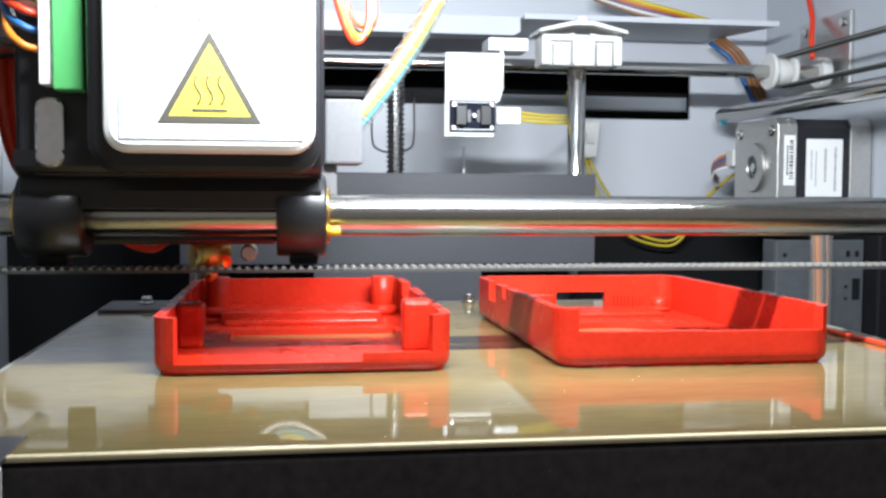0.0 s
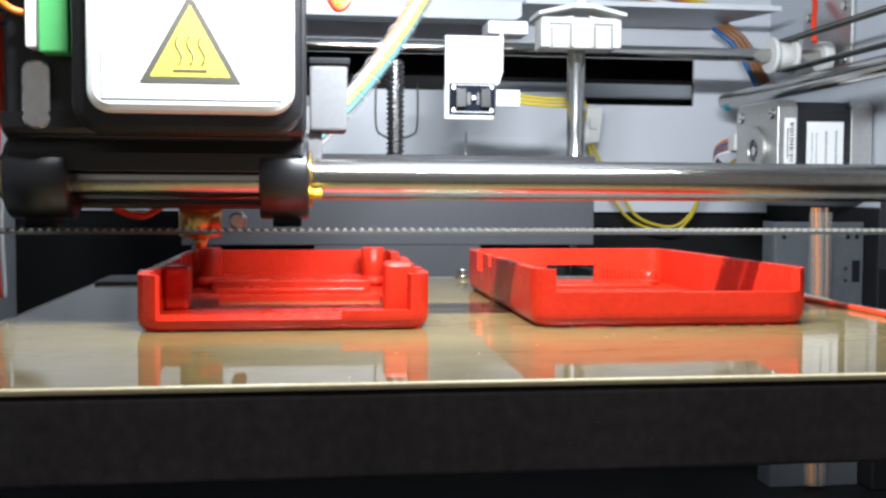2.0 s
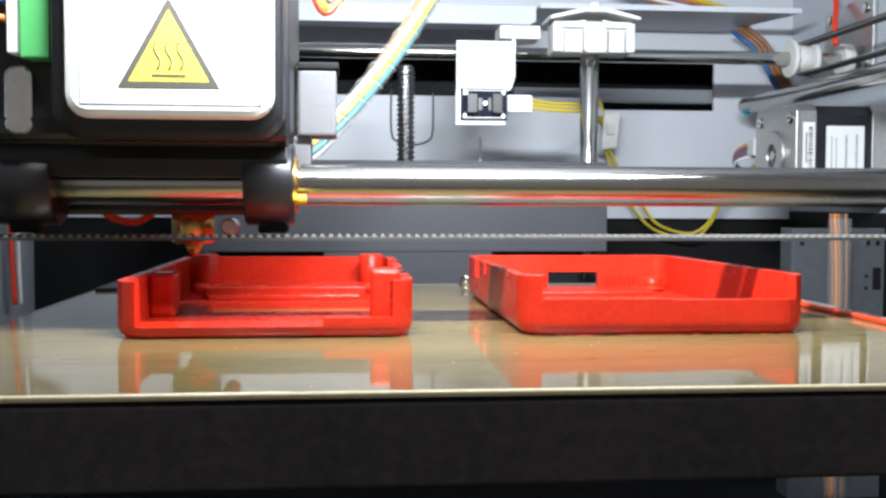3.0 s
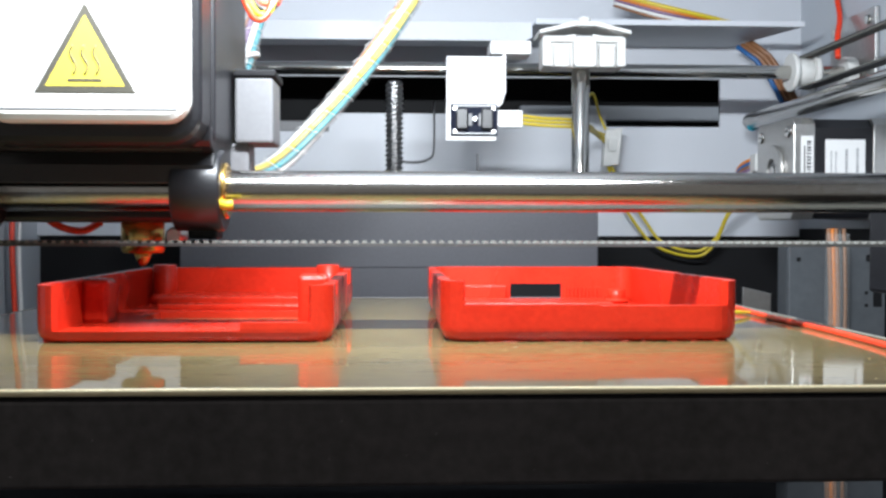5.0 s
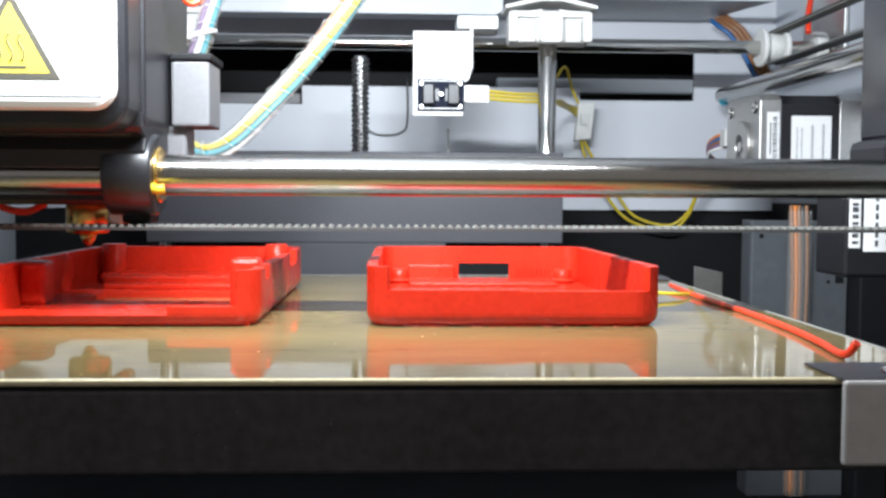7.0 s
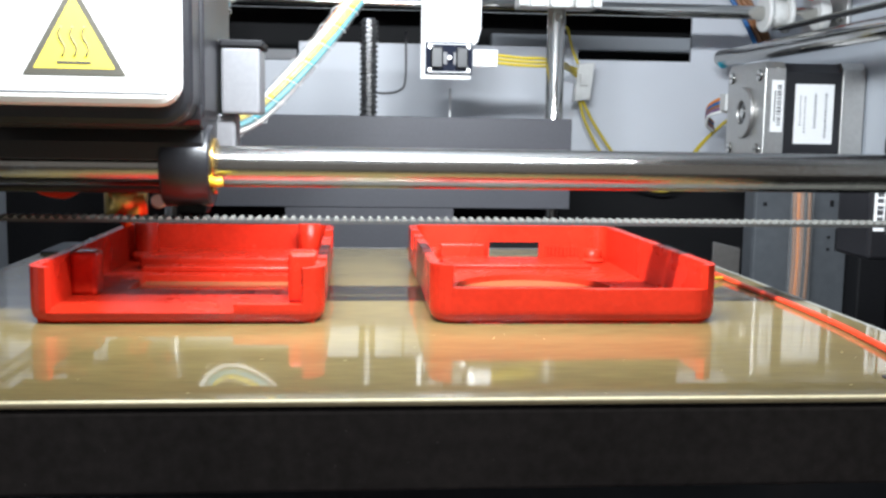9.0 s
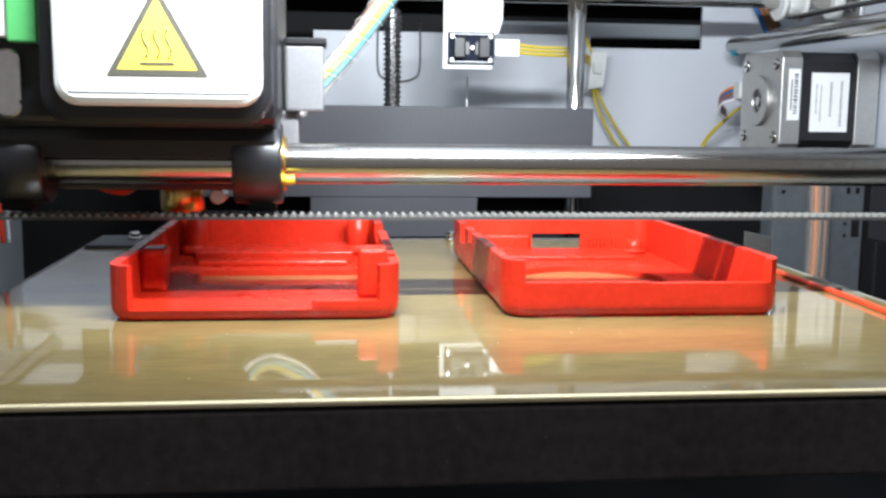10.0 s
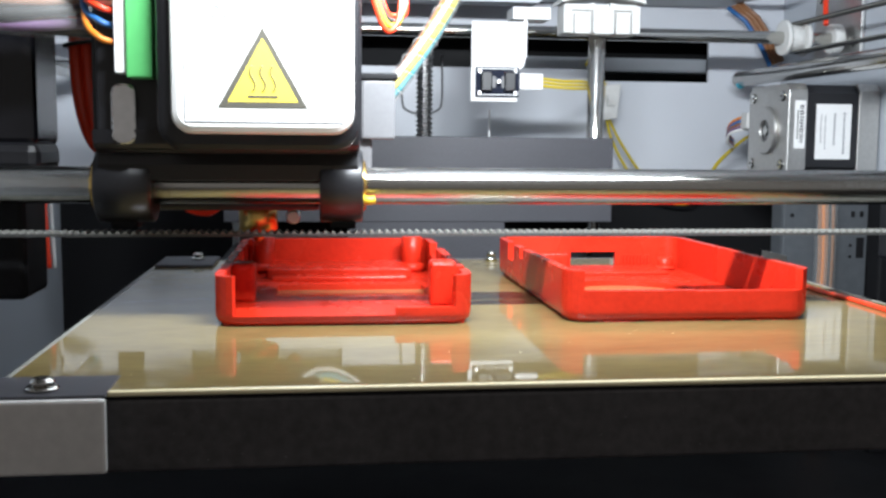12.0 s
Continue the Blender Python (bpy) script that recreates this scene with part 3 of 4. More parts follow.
for x in (217, -134):
    toothed_run("drive_belt", (x, 25, 97.9), (x, 302, 97.9), (1, 0, 0), "black toothed rubber drive belt running along the side", up=-1)
    toothed_run("drive_belt", (x, 25, 84.6), (x, 302, 84.6), (1, 0, 0), "black toothed rubber drive belt running along the side", up=1)


def side_rod(x, z):
    t = thing("side_rod", (x, 345, z), "chromed guide rod along the side with cyan grease at its end", "rod", "side guide rods")
    part("bar", R((x, 8, z), (x, 346, z), 4.0), CHROME, t)
    part("grease", sweep(bmesh.new(), [(x + 2.9 * math.cos(a), 343 + math.sin(3 * a), z + 4.1 * math.sin(a)) for a in [math.pi * (1.1 + k / 14) for k in range(12)]], 0.8, 8), GREASE, t, "cyan grease")
    return t


side_rod(208, 74.3)
side_rod(-122.5, 71.6)


# ---- gantry: end carriages, cross rod, belt ----
GY, GZ = 72.0, 29.5


def gantry():
    t = thing("gantry_rod", (45, GY, GZ), "thick chromed cross rod that carries the print head", "rod")
    part("bar", R((-134, GY, GZ), (216, GY, GZ), 4.3, seg=64), ROD, t)
    return t


gantry()
toothed_run("cross_belt", (-132, GY - 2, 18.6), (214, GY - 2, 18.6), (0, 1, 0), "black toothed cross belt with teeth paled as lit", w=5.5)


def end_carriage(x0, x1, inner, label):
    """Upright black carriage behind the cross rod, with a half-round clamp that holds the rod's end."""
    t = thing("end_carriage", ((x0 + x1) / 2, GY + 16, 10), label, "carriage", "gantry end carriages")
    part("housing", B(x0, x1, GY + 7, GY + 29, 38, 80, bevel=2), GLOSSBLACK, t)
    part("top_cap", B(x0 + 4, x1 - 4, GY + 9, GY + 27, 80, 100, bevel=4), GLOSSBLACK, t)
    part("rib", B(x0 + 10, x0 + 12, GY + 5.6, GY + 7.2, 40, 78, bevel=0.5), GLOSSBLACK, t)
    part("rib", B(x1 - 12, x1 - 10, GY + 5.6, GY + 7.2, 40, 78, bevel=0.5), GLOSSBLACK, t)
    a, b = sorted((inner, inner + (52 if inner > 0 else -52)))
    part("rod_clamp", B(a, b, GY + 4.6, GY + 26, 32, 39, bevel=2.2), PLASTIC, t)
    if inner < 0:
        part("lower_block", B(a + 4, b - 4, GY + 6, GY + 26, 2, 31.5, bevel=1.5), BLACK, t)
    return t


end_carriage(163, 222, 159, "black moulded end carriage of the gantry")
end_carriage(-146, -76, -75, "black moulded end carriage of the gantry")
GM = 89.0
t = thing("gantry_motor", (187, GM + 36, 4), "small black motor with white labels on the gantry end", "motor")
part("case", B(169, 206, GM + 31, GM + 50, 4, 30, bevel=1), PLASTIC, t)
lab = part("barcode_label", B(170.2, 173.2, GM + 30.7, GM + 31.1, 12, 27.4), PAPER, t, "white barcode label")
for k in range(8):
    part("bar", B(170.9, 172.6, GM + 30.6, GM + 30.72, 13 + k * 1.7, 13.8 + k * 1.7 + 0.3 * (k % 3)), INK, lab)
lab = part("type_label", B(174.2, 186, GM + 30.7, GM + 31.1, 11, 27.4), PAPER, t, "white type label with print")
for k in range(6):
    part("bar", B(177.2, 178.0, GM + 30.6, GM + 30.72, 12.4 + k * 2.4, 14.0 + k * 2.4), INK, lab)
    part("bar", B(180.2, 180.9, GM + 30.6, GM + 30.72, 12.8 + k * 2.3, 14.3 + k * 2.3), FAINT, lab)


# ---- print head ----
HL, HR = -60.5, -0.5
HY = GY - 89.0


def wire(name, pts, r, material, base, label, n=12):
    return single(name, sweep(bmesh.new(), spline(pts, n), r, 8), material, base, label, "wire", "head wires")


def print_head():
    t = thing("extruder", (-28, GY, 12), "black print head with white warning cover and brass nozzle", "extruder")
    # body
    bm = bmesh.new()
    prism(bm, rrect(HL + 1.5, HR - 0.5, 37, 100, 4), "y", HY + 80, HY + 122, 0.8)
    part("body", bm, PLASTIC, t)
    # saddle that runs over the rod: a half barrel
    poly = [(HY + 77.5, 42), (HY + 78, 39), (HY + 79, 38), (GY - 6.9, 36.9), (GY - 7.6, 34.4), (GY - 7.1, 30.9), (GY - 5.6, 30.7), (GY - 5.0, 34.6), (GY + 14, 34.6), (GY + 14, 42)]
    bm = prism(bmesh.new(), poly, "x", HL + 1, HR - 1, 0.4)
    part("saddle", bm, PLASTIC, t)
    for x, w in ((HL, 12.5), (HR - 10, 10)):
        part("bushing_housing", ring((x, GY, GZ), (1, 0, 0), 4.4, 8.5, w, 40), PLASTIC, t)
        part("belt_grip", B(x + 2.5, x + 8.5, GY - 1.5, GY + 6, 19.4, 23, bevel=0.5), BLACK, t)
    part("bushing", ring((HL - 1.2, GY, GZ), (1, 0, 0), 4.35, 5.9, 1.6, 32), BRASS, t, "brass bushing ring")
    part("bushing", ring((HR - 0.4, GY, GZ), (1, 0, 0), 4.35, 5.9, 1.2, 32), BRASS, t, "brass bushing ring")
    part("bridge", B(HL + 10, HR - 10, GY + 9, GY + 30, 23, 38, bevel=1), PLASTIC, t)
    # cover
    bm = bmesh.new()
    prism(bm, rrect(HL + 16, HR - 1.2, 37.5, 97, 6), "y", HY + 69, HY + 81, 1.5)
    part("shroud", bm, PLASTIC, t, "glossy black shroud")
    cx0, cx1 = HL + 19.4, HR - 2.6
    cover = part("cover", prism(bmesh.new(), rrect(cx0, cx1, 41.2, 92, 4.4), "y", HY + 65.2, HY + 69.2, 1.5), COVER, t, "white plastic cover plate")
    yy = HY + 65.12
    mid = (cx0 + cx1) / 2
    # warning print
    def tri(bm, s, y0, y1):
        base, top = 46.7, 63.3
        cz = base + (top - base) / 3
        prism(bm, [(mid + s * -9.2, cz + s * (base - cz)), (mid + s * 9.2, cz + s * (base - cz)), (mid, cz + s * (top - cz))], "y", y0, y1)
        return bm
    part("warning_border", tri(bmesh.new(), 1.0, yy - 0.04, yy + 0.1), GREYINK, cover, "dark triangle outline")
    part("warning_field", tri(bmesh.new(), 0.79, yy - 0.08, yy), YELLOWINK, cover, "yellow warning field")
    for k in (-1, 0, 1):
        pts = [(mid + k * 2.1 + 0.55 * math.sin(i / 12 * 2 * math.pi), yy - 0.1, 50.0 + i * 0.45) for i in range(13)]
        part("heat_wave", sweep(bmesh.new(), pts, 0.18, 6), GREYINK, cover)
    part("heat_base", B(mid - 3.1, mid + 3.1, yy - 0.16, yy - 0.06, 48.7, 49.2), GREYINK, cover)
    part("rule_line", B(cx0 + 3.0, cx1 - 2.4, yy - 0.05, yy + 0.05, 43.6, 43.82), FAINT, cover)
    for x in (cx0 + 3.0, cx1 - 2.5):
        part("rule_line", B(x, x + 0.2, yy - 0.05, yy + 0.05, 43.82, 86), FAINT, cover)
    cu = bpy.data.curves.new("warning_words", "FONT")
    cu.body, cu.size, cu.align_x, cu.extrude = "Do Not Touch", 3.6, "CENTER", 0.03
    cu.offset = 0.02
    tmp = bpy.data.objects.new("warning_words", cu)
    scene.collection.objects.link(tmp)
    bpy.context.view_layer.update()
    me = bpy.data.meshes.new_from_object(tmp.evaluated_get(bpy.context.evaluated_depsgraph_get()))
    bpy.data.objects.remove(tmp)
    bm = bmesh.new()
    bm.from_mesh(me)
    for v in bm.verts:
        v.co = Vector((mid + v.co.x, yy - 0.05 - v.co.z * 0.5, 65.2 + v.co.y))
    # Bloom that greys the words is put into the faint ink.
    part("warning_text", bm, FAINT, cover, "words printed on the cover")
    # hot end
    part("heater_block", B(-37, -17, GY + 30, GY + 48, 23, 29, bevel=0.6), COPPER, t, "copper-coloured heater block")
    nozzle = part("nozzle", R((-27, GY + 38, 15.6), (-27, GY + 38, 23.5), 5.2, seg=28, chamfer=0.6), BRASS, t, "brass nozzle")
    part("tip", sweep(bmesh.new(), [(-27, GY + 38, 15.8), (-27, GY + 38, 13.6), (-27, GY + 38, 12.4)], lambda u: 2.4 - 1.9 * u, 16), BRASS, nozzle)
    part("thumb_screw", R((-17.5, GY + 28, 20), (-17.5, GY + 38, 20), 1.9, seg=20), DULL, t)
    part("heater_wire", sweep(bmesh.new(), spline([(-36, GY + 34, 23), (-40, GY + 30, 21), (-46, GY + 26, 24), (-48, GY + 20, 34)]), 0.9, 8), REDWIRE, t, "red heater wire")
    # side fittings
    part("side_plate", B(HL, HL + 1.4, HY + 84, HY + 126, 40, 102, bevel=0.4), PLASTIC, t)
    part("terminal_block", B(HL + 9.2, HL + 14.8, HY + 74, HY + 80.5, 53, 76, bevel=0.4), GREEN, t, "green screw terminal block")
    part("plug", B(HL + 6.6, HL + 9.2, HY + 75, HY + 80.5, 54, 76, bevel=0.3), WHITE, t, "white plug")
    part("foil_patch", prism(bmesh.new(), rrect(HL + 5, HL + 10.5, 38.6, 52, 2.2), "y", HY + 77.5, HY + 80.5, 0.6), FOIL, t, "crumpled silver foil")
    part("side_duct", B(HR + 0.2, HR + 8.6, HY + 100, HY + 114, 40.5, 55, bevel=0.6), DUCT, t, "grey air duct")
    part("duct_lip", B(HR, HR + 9.2, HY + 99.4, HY + 114.4, 55, 56.6, bevel=0.4), BLACK, t)
    part("duct_arm", B(HR - 2, HR + 3, HY + 102, HY + 112, 32, 40.6, bevel=0.6), DUCT, t)
    part("yellow_tie", sweep(bmesh.new(), spline([(HR - 0.5, GY - 6, 26.8), (HR + 1.2, GY - 6.6, 26.4), (HR + 2.6, GY - 6.4, 26.6)]), 1.05, 8), YELLOW, t, "yellow tie end")
    return t


print_head()
for i, (m, dz, dx, dy) in enumerate(((YELLOW, 0, 0, 0), (REDWIRE, -3, 0.3, 0.8), (BLUE, -6, 0.1, 1.5), (ORANGE, -9.5, 0.6, 0.4), (WHITEWIRE, -1.5, 1.0, 2.2))):
    wire("head_wire", [(HL + 7 + dx, HY + 77 + dy, 70 + dz), (HL + 3.5, HY + 75 + dy, 71 + dz), (HL - 0.5 + dx, HY + 78 + dy, 74 + dz * 0.8), (HL + 0.5, HY + 84 + dy, 84 + dz * 0.4), (HL + 5, HY + 92, 102)], 0.75, m, (HL, HY + 77, 70),
         ("yellow", "red", "blue", "orange", "white")[i] + " wire curving into the terminal block")
for k, m in enumerate((REDWIRE, YELLOW, BLACKWIRE, REDWIRE)):
    wire("head_wire", [(HR - 1, HY + 92 + k, 96), (HR + 2 + k, HY + 91 + k, 76 - k), (HR + 6 + k * 0.6, HY + 92 + k, 66 + k * 1.3), (HR + 9.5 + k * 0.4, HY + 95, 73), (HR + 8, HY + 100, 100)], 0.7, m, (HR + 5, HY + 92, 80),
         ("red", "yellow", "black", "red")[k] + " wire looping beside the print head")


def heater_cable():
    t = thing("heater_cable", (HL - 8.5, HY + 108, 40), "pair of thick glossy red wires with black ties", "cable")
    for dx in (0, 2.6):
        part("lead", sweep(bmesh.new(), spline([(HL - 6.5 + dx, HY + 110, 102), (HL - 8 + dx, HY + 109, 80), (HL - 8.5 + dx, HY + 108, 62), (HL - 7.5 + dx, HY + 108, 48), (HL - 5 + dx * 0.4, HY + 110, 39), (HL - 1.5, HY + 114, 37)]), 1.9, 12), REDWIRE, t)
    for z in (63, 66.5):
        part("tie", sweep(bmesh.new(), [(HL - 7.2 + 4.2 * math.cos(a), HY + 108.2 + 3 * math.sin(a), z + 0.6 * math.cos(a)) for a in [2 * math.pi * k / 20 for k in range(21)]], 0.5, 6, cap=False), BLACKWIRE, t)


heater_cable()
t = thing("driver_board", (HL - 3.5, HY + 112, 56), "small green circuit board with white sockets", "circuit board")
part("board", B(HL - 5.5, HL - 2.9, HY + 116, HY + 117.6, 56, 92, bevel=0.2), GREEN, t)
for z in (60, 66, 74):
    part("socket", B(HL - 5.9, HL - 3.1, HY + 112.6, HY + 116, z, z + 4.2, bevel=0.3), WHITE, t)
    part("pin", B(HL - 5.1, HL - 3.9, HY + 112.2, HY + 112.7, z + 1, z + 3), DULL, t)


def side_bundle():
    """The head's wires gathered in clear wrap, running off towards the end carriage."""
    ctrl = [(HL + 4, HY + 88, 66), (HL - 4, HY + 84, 66.5), (HL - 16, HY + 82, 67), (HL - 34, HY + 82, 69), (HL - 58, HY + 84, 74), (HL - 74, HY + 88, 84)]
    line = spline(ctrl, 12)
    t = thing("cable_bundle", (HL - 16, HY + 82, 64), "mauve, brown and black wires in clear wrap, darkened for shade", "cable")
    # Purple, brown and black only: shade on the bundle is put into these colours.
    cols = (PURPLE, BROWN, BLACKWIRE, PURPLE, BLACKWIRE, BROWN)
    names = ("purple", "brown", "black", "purple", "black", "brown")
    for c in range(6):
        a = 2 * math.pi * c / 6
        pts = [p + Vector((0, 2.2 * math.cos(a + i * 0.05), 3.0 * math.sin(a + i * 0.05))) for i, p in enumerate(line)]
        part("wire", sweep(bmesh.new(), pts, 1.25, 7), cols[c], t, names[c] + " wire")
    part("wrap", sweep(bmesh.new(), line, 4.9, 18, cap=False), SLEEVE, t, "clear plastic wrap")


side_bundle()


def harness():
    """Wires in a clear spiral wrap, hanging in a loop behind the head."""
    ctrl = [(-8, 232, 118), (-11.5, 206, 96), (-14, 190, 76), (-17.5, 178, 54), (-17.0, 172, 42.5), (-10, 170, 37.8), (-1, 170, 41.5), (10, 172, 53), (21, 178, 67), (31, 186, 82), (40, 196, 98), (50, 210, 118)]
    line = spline(ctrl, 12)
    t = thing("cable_harness", (-12, 172, 38), "hanging bundle of coloured wires in clear spiral wrap", "cable")
    cols = (YELLOW, GREASEWIRE, WHITEWIRE, PURPLE, ORANGE, WHITEWIRE, REDWIRE)
    names = ("yellow", "teal", "white", "purple", "orange", "white", "red")
    n = len(line)
    for c in range(7):
        pts = []
        for i, p in enumerate(line):
            d = (line[min(i + 1, n - 1)] - line[max(i - 1, 0)]).normalized()
            u = Vector((0, 1, 0)) - d * d.y
            u.normalize()
            w = d.cross(u)
            a = 2 * math.pi * c / 6 + i * 0.035
            rad = 0 if c == 6 else 2.05
            pts.append(p + rad * (math.cos(a) * u + math.sin(a) * w))
        part("wire", sweep(bmesh.new(), pts, 1.0, 7), cols[c], t, names[c] + " wire")
    # the spiral wrap: a flat ribbon wound with gaps
    bm = bmesh.new()
    dense = spline(ctrl, 60)
    m = len(dense)
    length = [0.0]
    for a, b in zip(dense, dense[1:]):
        length.append(length[-1] + (b - a).length)
    pitch, cover_part, steps = 7.5, 0.86, 16
    prev = None
    for i, p in enumerate(dense):
        d = (dense[min(i + 1, m - 1)] - dense[max(i - 1, 0)]).normalized()
        u = (Vector((0, 1, 0)) - d * d.y).normalized()
        w = d.cross(u)
        rowv = []
        a0 = 2 * math.pi * length[i] / pitch
        for k in range(steps + 1):
            a = a0 + 2 * math.pi * cover_part * k / steps
            edge = 0.22 if k in (0, steps) else 0.0
            rowv.append(bm.verts.new(p + (3.55 + edge) * (math.cos(a) * u + math.sin(a) * w)))
        if prev:
            for k in range(steps):
                f = bm.faces.new((prev[k], prev[k + 1], rowv[k + 1], rowv[k]))
                f.smooth = True
        prev = rowv
    part("spiral_wrap", bm, SLEEVE, t, "clear plastic spiral wrap")
    # thick bright turns of the wrap's edge
    bm = bmesh.new()
    pts = []
    for i, p in enumerate(dense):
        d = (dense[min(i + 1, m - 1)] - dense[max(i - 1, 0)]).normalized()
        u = (Vector((0, 1, 0)) - d * d.y).normalized()
        w = d.cross(u)
        a = 2 * math.pi * length[i] / pitch
        pts.append(p + 3.75 * (math.cos(a) * u + math.sin(a) * w))
    sweep(bm, pts, 0.13, 5)
    part("wrap_edge", bm, WHITEWIRE, t, "milky edge of the wrap")
    tie = part("tie", sweep(bmesh.new(), [(-14 + 4.3 * math.cos(a), 190 + 3.6 * math.sin(a), 77 + 1.2 * math.cos(a)) for a in [2 * math.pi * k / 24 for k in range(25)]], 0.9, 8, cap=False), NYLON, t, "white cable tie")
    part("tie_head", B(-20.5, -16.5, 184, 188, 74.5, 79, bevel=0.8), NYLON, tie)


harness()


# ---- end stop sensor and its wires ----
def end_stop():
    t = thing("end_stop_sensor", (67, 278, 58), "small black optical sensor on a bent white metal bracket", "sensor")
    part("bracket_plate", prism(bmesh.new(), [(55.8, 72), (77, 72), (79, 73.5), (80.2, 78), (80.6, 93), (55.8, 93)], "y", 276.5, 277.7, 0.2), WHITE, t)
    part("bracket_side", prism(bmesh.new(), [(277.7, 78), (288, 86), (288, 99), (277.7, 99)], "x", 79.2, 80.6), WHITE, t)
    part("bracket_tab", B(74, 91, 276.6, 292, 94.2, 99.6, bevel=0.5), WHITE, t)
    part("lower_plate", B(55.6, 76.5, 276.8, 278, 58.2, 72.6, bevel=0.3), WHITE, t)
    board = part("board", B(57.6, 76.8, 275.2, 276.7, 60.2, 73.2, bevel=0.2), CHIP, t, "dark circuit board")
    part("optical_block", B(59.6, 64.4, 271.5, 275.2, 62.6, 71, bevel=0.5), PLASTIC, board)
    part("optical_block", B(70, 74.8, 271.5, 275.2, 62.6, 71, bevel=0.5), PLASTIC, board)
    part("silk_line", B(58.4, 76.2, 275.0, 275.2, 72.2, 72.6), WHITE, board)
    part("silk_line", B(58.4, 76.2, 275.0, 275.2, 60.9, 61.3), WHITE, board)
    for x, z in ((59.3, 71.3), (75.2, 71.3), (59.3, 62), (75.2, 62), (67.2, 66.7)):
        part("solder_pad", R((x, 275.2, z), (x, 271.2 if x == 67.2 else 274.9, z), 0.9, seg=14, chamfer=0.1), DULL, board)
    for k in range(4):
        part("chip", B(60.6 + k * 4.2, 62.2 + k * 4.2, 274.6, 275.2, 64.2, 69.2), DUCT, board)
    part("plug", B(76.8, 87, 272.5, 276.6, 63.4, 70.4, bevel=0.4), WHITE, t, "white plug")
    for k in range(3):
        part("pin", B(77.2, 79.6, 272.2, 272.6, 64.3 + k * 2, 65.3 + k * 2), DULL, t)


end_stop()
for k in range(3):
    wire("sensor_wire", [(87, 274.5, 65.2 + k * 1.6), (97, 277, 64.6 + k * 1.5), (110, 285, 65 + k * 1.4), (122, 310, 68 - k), (132, 345, 69 - k), (139, 355, 68 - k * 2)], 0.65, YELLOW, (100, 278, 66), "thin yellow sensor wire passing behind the shaft")
wire("sensor_wire", [(124, 340, 80), (131, 350, 88), (135, 353, 78), (139, 355, 70)], 0.65, YELLOW, (131, 350, 80), "thin yellow wire bent up along the wall")
t = thing("inline_plug", (141, 356, 52), "white inline plug on the yellow wires", "plug")
part("shell", prism(bmesh.new(), [(138.2, 70.6), (146.6, 71.6), (144.6, 53.4), (136.6, 52.2)], "y", 352, 358, 0.6), NYLON, t)
part("latch", B(139, 143, 350.8, 352.2, 60, 66, bevel=0.3), NYLON, t)
for k in range(2):
    wire("loop_wire", [(140 + k * 1.5, 356, 53), (144 + k * 4, 358, 42), (153 + k * 6, 360, 27), (166 + k * 3, 361, 13 + k * 2), (186, 361, 8.0 + k * 2.5), (195, 358, 15 + k * 2), (199, 350, 29 + k), (205, 336, 41), (208, 326, 46)], 0.75, YELLOW, (186, 361, 9),
         "yellow wire hanging in a loop on the back wall")

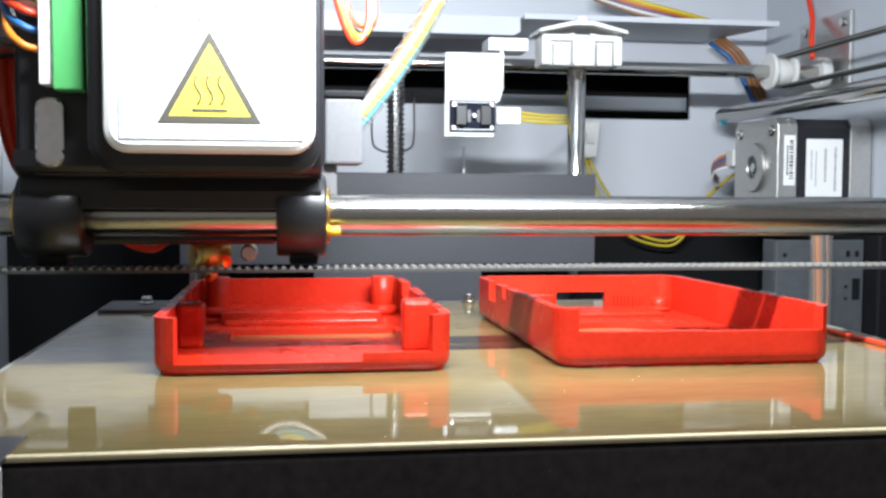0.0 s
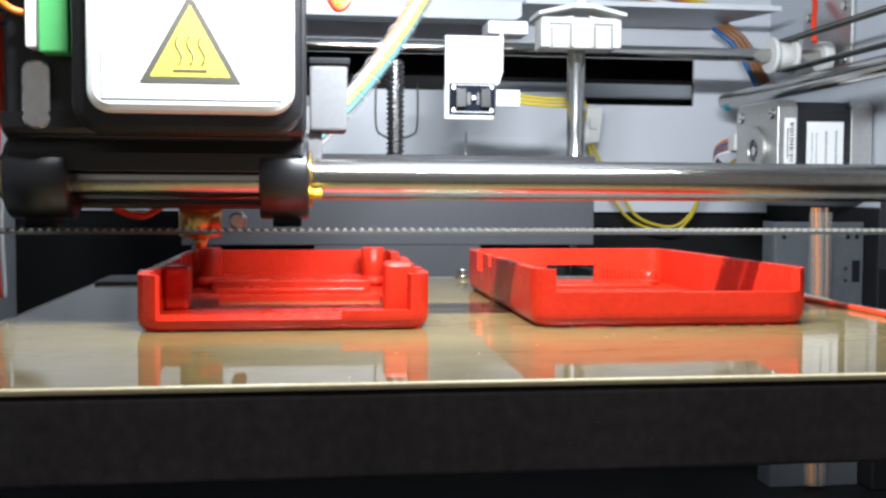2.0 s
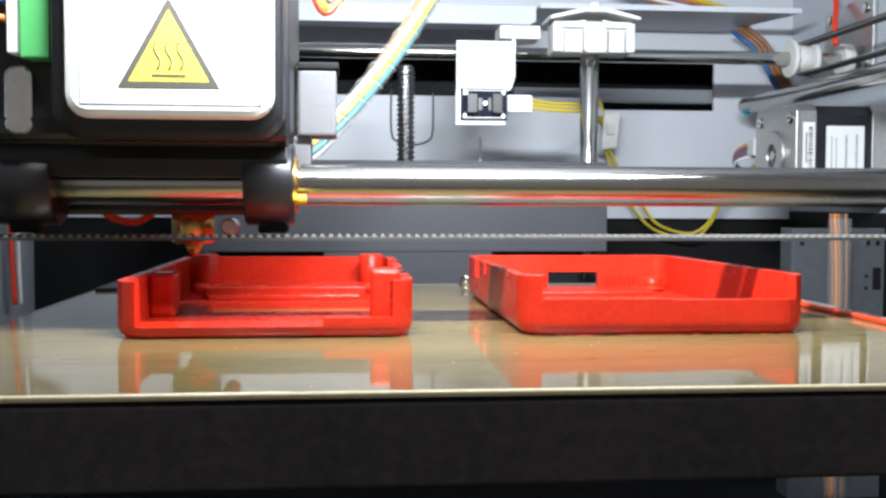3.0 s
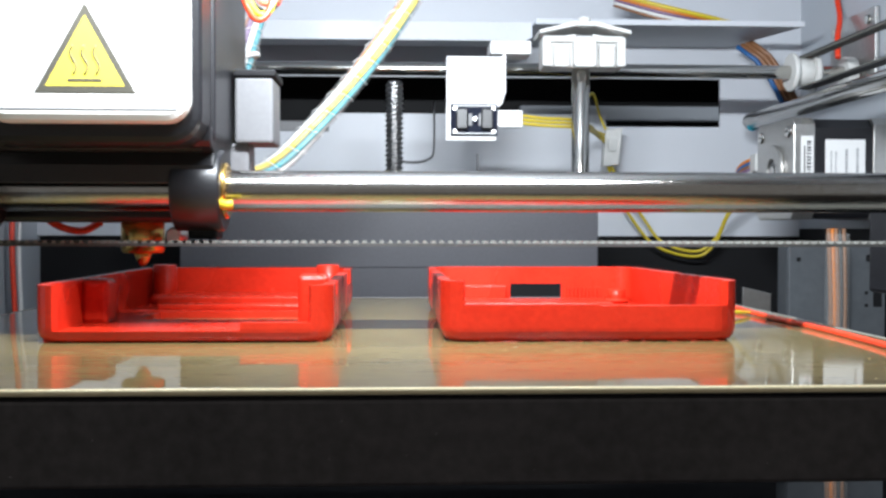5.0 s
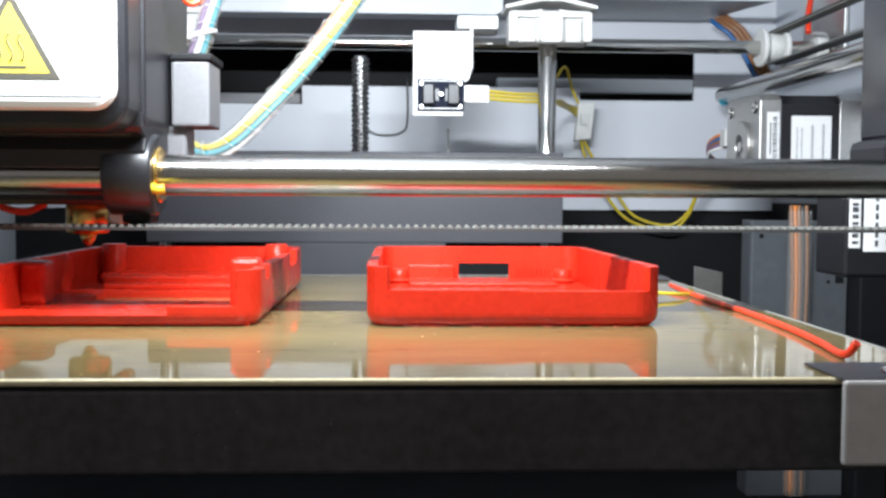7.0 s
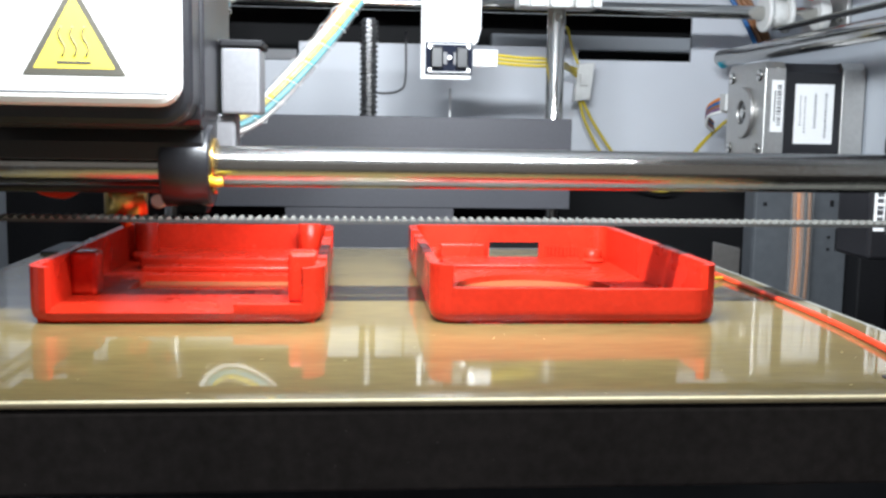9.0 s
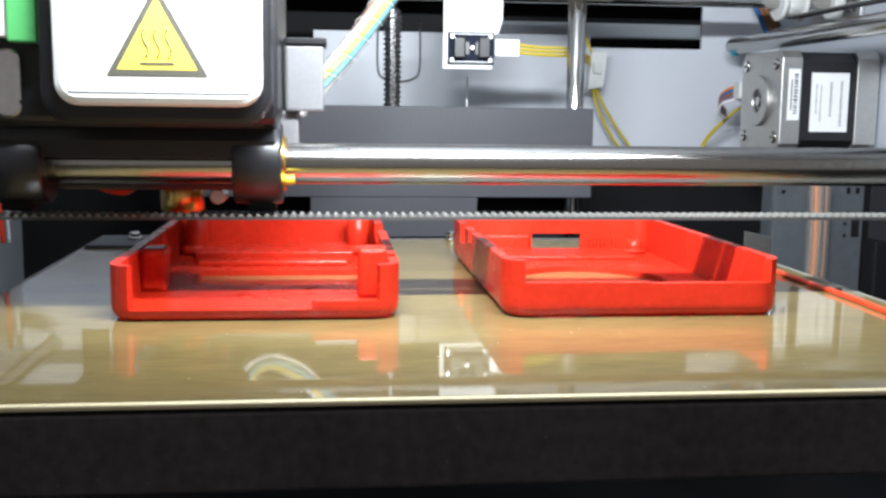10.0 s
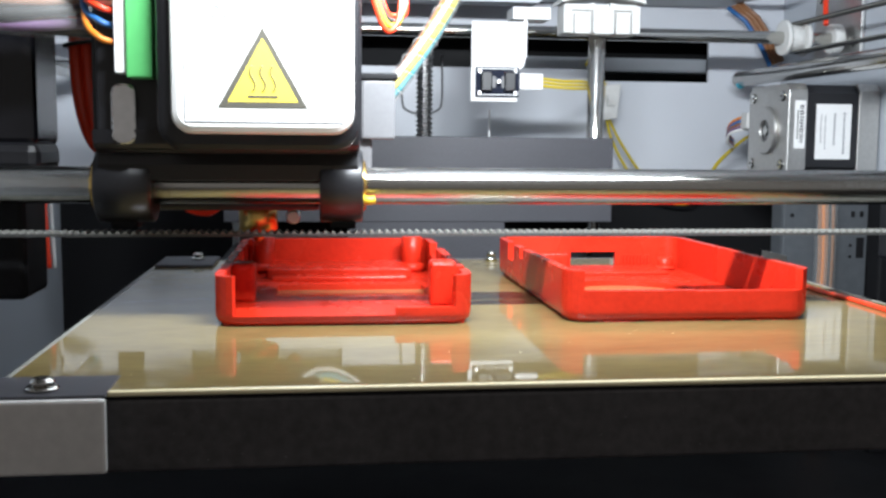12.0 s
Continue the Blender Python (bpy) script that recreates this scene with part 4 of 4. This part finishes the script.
# ---- stepper motor on the right ----
def stepper():
    cy, cz = 288.9, 46.9
    x0 = 198.6
    t = thing("stepper_motor", (220, cy, 25.7), "square steel stepper motor with black body and white labels", "motor")
    def octo(h, c):
        return [(cy - h + c, cz - h), (cy + h - c, cz - h), (cy + h, cz - h + c), (cy + h, cz + h - c), (cy + h - c, cz + h), (cy - h + c, cz + h), (cy - h, cz + h - c), (cy - h, cz - h + c)]
    part("front_cap", prism(bmesh.new(), octo(21.1, 3), "x", x0, x0 + 9, 0.4), MOTOR, t, "cast metal front cap")
    part("core", prism(bmesh.new(), octo(20.6, 4), "x", x0 + 9, x0 + 33.5), PLASTIC, t, "black laminated body")
    part("rear_cap", prism(bmesh.new(), octo(21.1, 3), "x", x0 + 33.5, x0 + 43.5, 0.4), MOTOR, t, "cast metal rear cap")
    part("pilot", ring((x0 - 1.6, cy, cz), (1, 0, 0), 5.2, 11, 1.8, 36), MOTOR, t)
    part("hub", ring((x0 - 0.6, cy, cz), (1, 0, 0), 2.6, 5.4, 1.2, 28), DARKSTEEL, t)
    part("axle", R((x0 - 1.2, cy, cz), (x0 + 3, cy, cz), 2.5, seg=20), CHROME, t)
    for a in (-15.5, 15.5):
        for b in (-15.5, 15.5):
            s = part("corner_screw", R((x0 - 0.9, cy + a, cz + b), (x0 + 1, cy + a, cz + b), 2.5, seg=18, chamfer=0.4), CHROME, t)
            part("slot", B(x0 - 0.98, x0 - 0.85, cy + a - 1.6, cy + a + 1.6, cz + b - 0.3, cz + b + 0.3), BLACK, s)
    yf = cy - 21.1
    lab = part("barcode_label", B(x0 + 3.0, x0 + 8.2, yf - 0.2, yf + 0.05, 38.8, 60.2), PAPER, t, "white barcode label")
    random.seed(3)
    z = 41.5
    while z < 57.5:
        h = random.uniform(0.3, 0.95)
        part("bar", B(x0 + 5.4, x0 + 7.2, yf - 0.28, yf - 0.18, z, z + h), INK, lab)
        z += h + random.uniform(0.4, 0.8)
    part("bar", B(x0 + 4.2, x0 + 4.7, yf - 0.28, yf - 0.18, 43, 56), GREYINK, lab)
    lab = part("type_label", B(x0 + 13.4, x0 + 30.2, yf + 0.3, yf + 0.55, 34.0, 58.8), PAPER, t, "white type label with rows of print")
    for x, za, zb in ((26.4, 36.5, 55.5), (21.8, 40.5, 55), (17.6, 38.5, 54), (15.6, 41.5, 54)):
        zz = za
        while zz < zb:
            w = random.uniform(0.5, 1.0)
            part("bar", B(x0 + x, x0 + x + (0.95 if x > 20 else 0.5), yf + 0.22, yf + 0.32, zz, min(zb, zz + w)), FAINT, lab)
            zz += w + 0.45
    plug = part("plug", B(x0 - 0.5, x0 + 5, cy + 22, cy + 30, 48, 56, bevel=0.5), NYLON, t)
    return t


stepper()
for k, m in enumerate((ORANGE, BLUE, BROWN, PURPLE, WHITEWIRE)):
    wire("motor_wire", [(202, 316, 54 - k * 1.5), (198, 319, 53.5 - k * 1.5), (195, 324, 50.5 - k * 1.2), (196, 329, 46 - k * 1.1), (201, 334, 43 - k)], 0.7, m, (190, 324, 50), ("orange", "blue", "brown", "purple", "white")[k] + " motor wire bending out of the plug")


# ---- lower right: steel bracket with ribbon of wires ----
t = thing("steel_bracket", (207, 252, ZB), "grey steel bracket with punched holes", "bracket")
part("panel", B(190, 229, 250, 252, ZB, 16, bevel=0.4), GALV, t)
part("return_flange", B(190, 191.6, 252, 262, ZB, 16, bevel=0.4), GALV, t)
for x, z, w, h in ((221, 9, 1.6, 2.6), (225, 9, 1.6, 2.6), (224, -9, 3.4, 9), (220.6, -4, 1.2, 1.2), (220.6, -9, 1.2, 1.2), (193, 9, 1.6, 1.6)):
    part("punched_hole", B(x, x + w, 249.7, 250.2, z, z + h, bevel=0.1), BLACK, t)
single("black_post", B(229.4, XR - 0.5, 240, 262, ZB, 22, bevel=1), BLACK, (236, 250, ZB), "black upright cover beside the steel bracket", "cover")
t = thing("ribbon_cable", (208, 246, ZB), "bundle of coloured motor wires down the bracket", "cable")
for k, m in enumerate((BROWN, ORANGE, BROWN, BLACKWIRE, BROWN)):
    part("wire", sweep(bmesh.new(), spline([(204.6 + k * 1.5, 247.5, 22), (204.8 + k * 1.5, 246.5, 8), (205.4 + k * 1.4, 246.5, -14), (204.4 + k * 1.5, 247, -50), (205 + k * 1.5, 247, ZB + 1)]), 0.85, 8), m, t, ("brown", "orange", "brown", "black", "brown")[k] + " wire")
part("sleeve", sweep(bmesh.new(), [(208, 246.8, z) for z in (20, 0, -40, ZB + 2)], 4.6, 20, cap=False), SLEEVE, t, "clear plastic sleeve")


# ---- upper rear: ledges, flat cable, loose wires ----
t = thing("rear_ledge", (-18, 345, 107), "grey painted steel ledge across the back", "ledge")
part("front_face", prism(bmesh.new(), [(-131, 116), (-131, 113), (-124, 107.2), (94, 107.2), (97, 109), (97, 116)], "y", 318, 319.6, 0.3), WALL, t)
part("top_sheet", B(-131, 97, 319.6, YB, 114.6, 116), WALL, t)
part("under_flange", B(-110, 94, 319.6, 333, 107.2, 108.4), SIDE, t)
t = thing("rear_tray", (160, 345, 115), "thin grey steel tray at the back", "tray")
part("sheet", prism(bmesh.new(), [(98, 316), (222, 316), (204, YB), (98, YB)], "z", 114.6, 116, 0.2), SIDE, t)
part("front_lip", B(98, 222, 314.8, 316.2, 114.4, 117, bevel=0.3), WALL, t)
t = thing("flat_cable", (220, 350, 85), "brown and blue flat cable folded on the wall", "cable")
for k, m in enumerate((BLUE, BROWN, BROWN, BROWN)):
    part("strand", sweep(bmesh.new(), [(203 + k * 2.2, 352, 112 + k * 0.9), (212 + k * 2.2, 350, 105 + k * 0.8), (219 + k * 2.2, 349, 95 + k * 0.8), (226 + k * 2.2, 349, 82 + k * 0.8)], 1.25, 6), m, t)
for k, m in enumerate((YELLOW, ORANGE, PURPLE, WHITEWIRE, BROWN)):
    wire("top_wire", [(140, 340 + k, 134 - k), (160, 332 + k, 127 - k * 1.2), (178, 330 + k, 122.5 - k * 0.8), (196, 334 + k, 119.4 - k * 0.4)], 1.1, m, (170, 332, 122), ("yellow", "orange", "purple", "white", "brown")[k] + " wire lying on the steel tray")
wire("side_wire", [(239, 320, 130), (237, 312, 118), (233, 305, 108), (231, 300, 98)], 1.3, REDWIRE, (236, 312, 110), "red wire down the side wall")
wire("side_wire", [(-138, 330, 70), (-137, 326, 50), (-138, 322, 20), (-136, 320, -20)], 1.2, REDWIRE, (-138, 325, 20), "red wire down the side wall")
wire("side_wire", [(-134.5, 332, 70), (-134, 328, 48), (-135.5, 324, 18), (-134, 322, -20)], 0.9, WHITEWIRE, (-135, 325, 20), "white wire down the side wall")
t = thing("side_plate", (238, 310, 100), "small steel plate with screws on the side wall", "plate")
part("sheet", B(240.6, 242.6, 285, 330, 84, 118, bevel=0.4), DULL, t)
for y, z in ((291, 113), (324, 113), (291, 89)):
    part("screw_head", R((239.4, y, z), (241, y, z), 2.2, seg=16), CHROME, t)
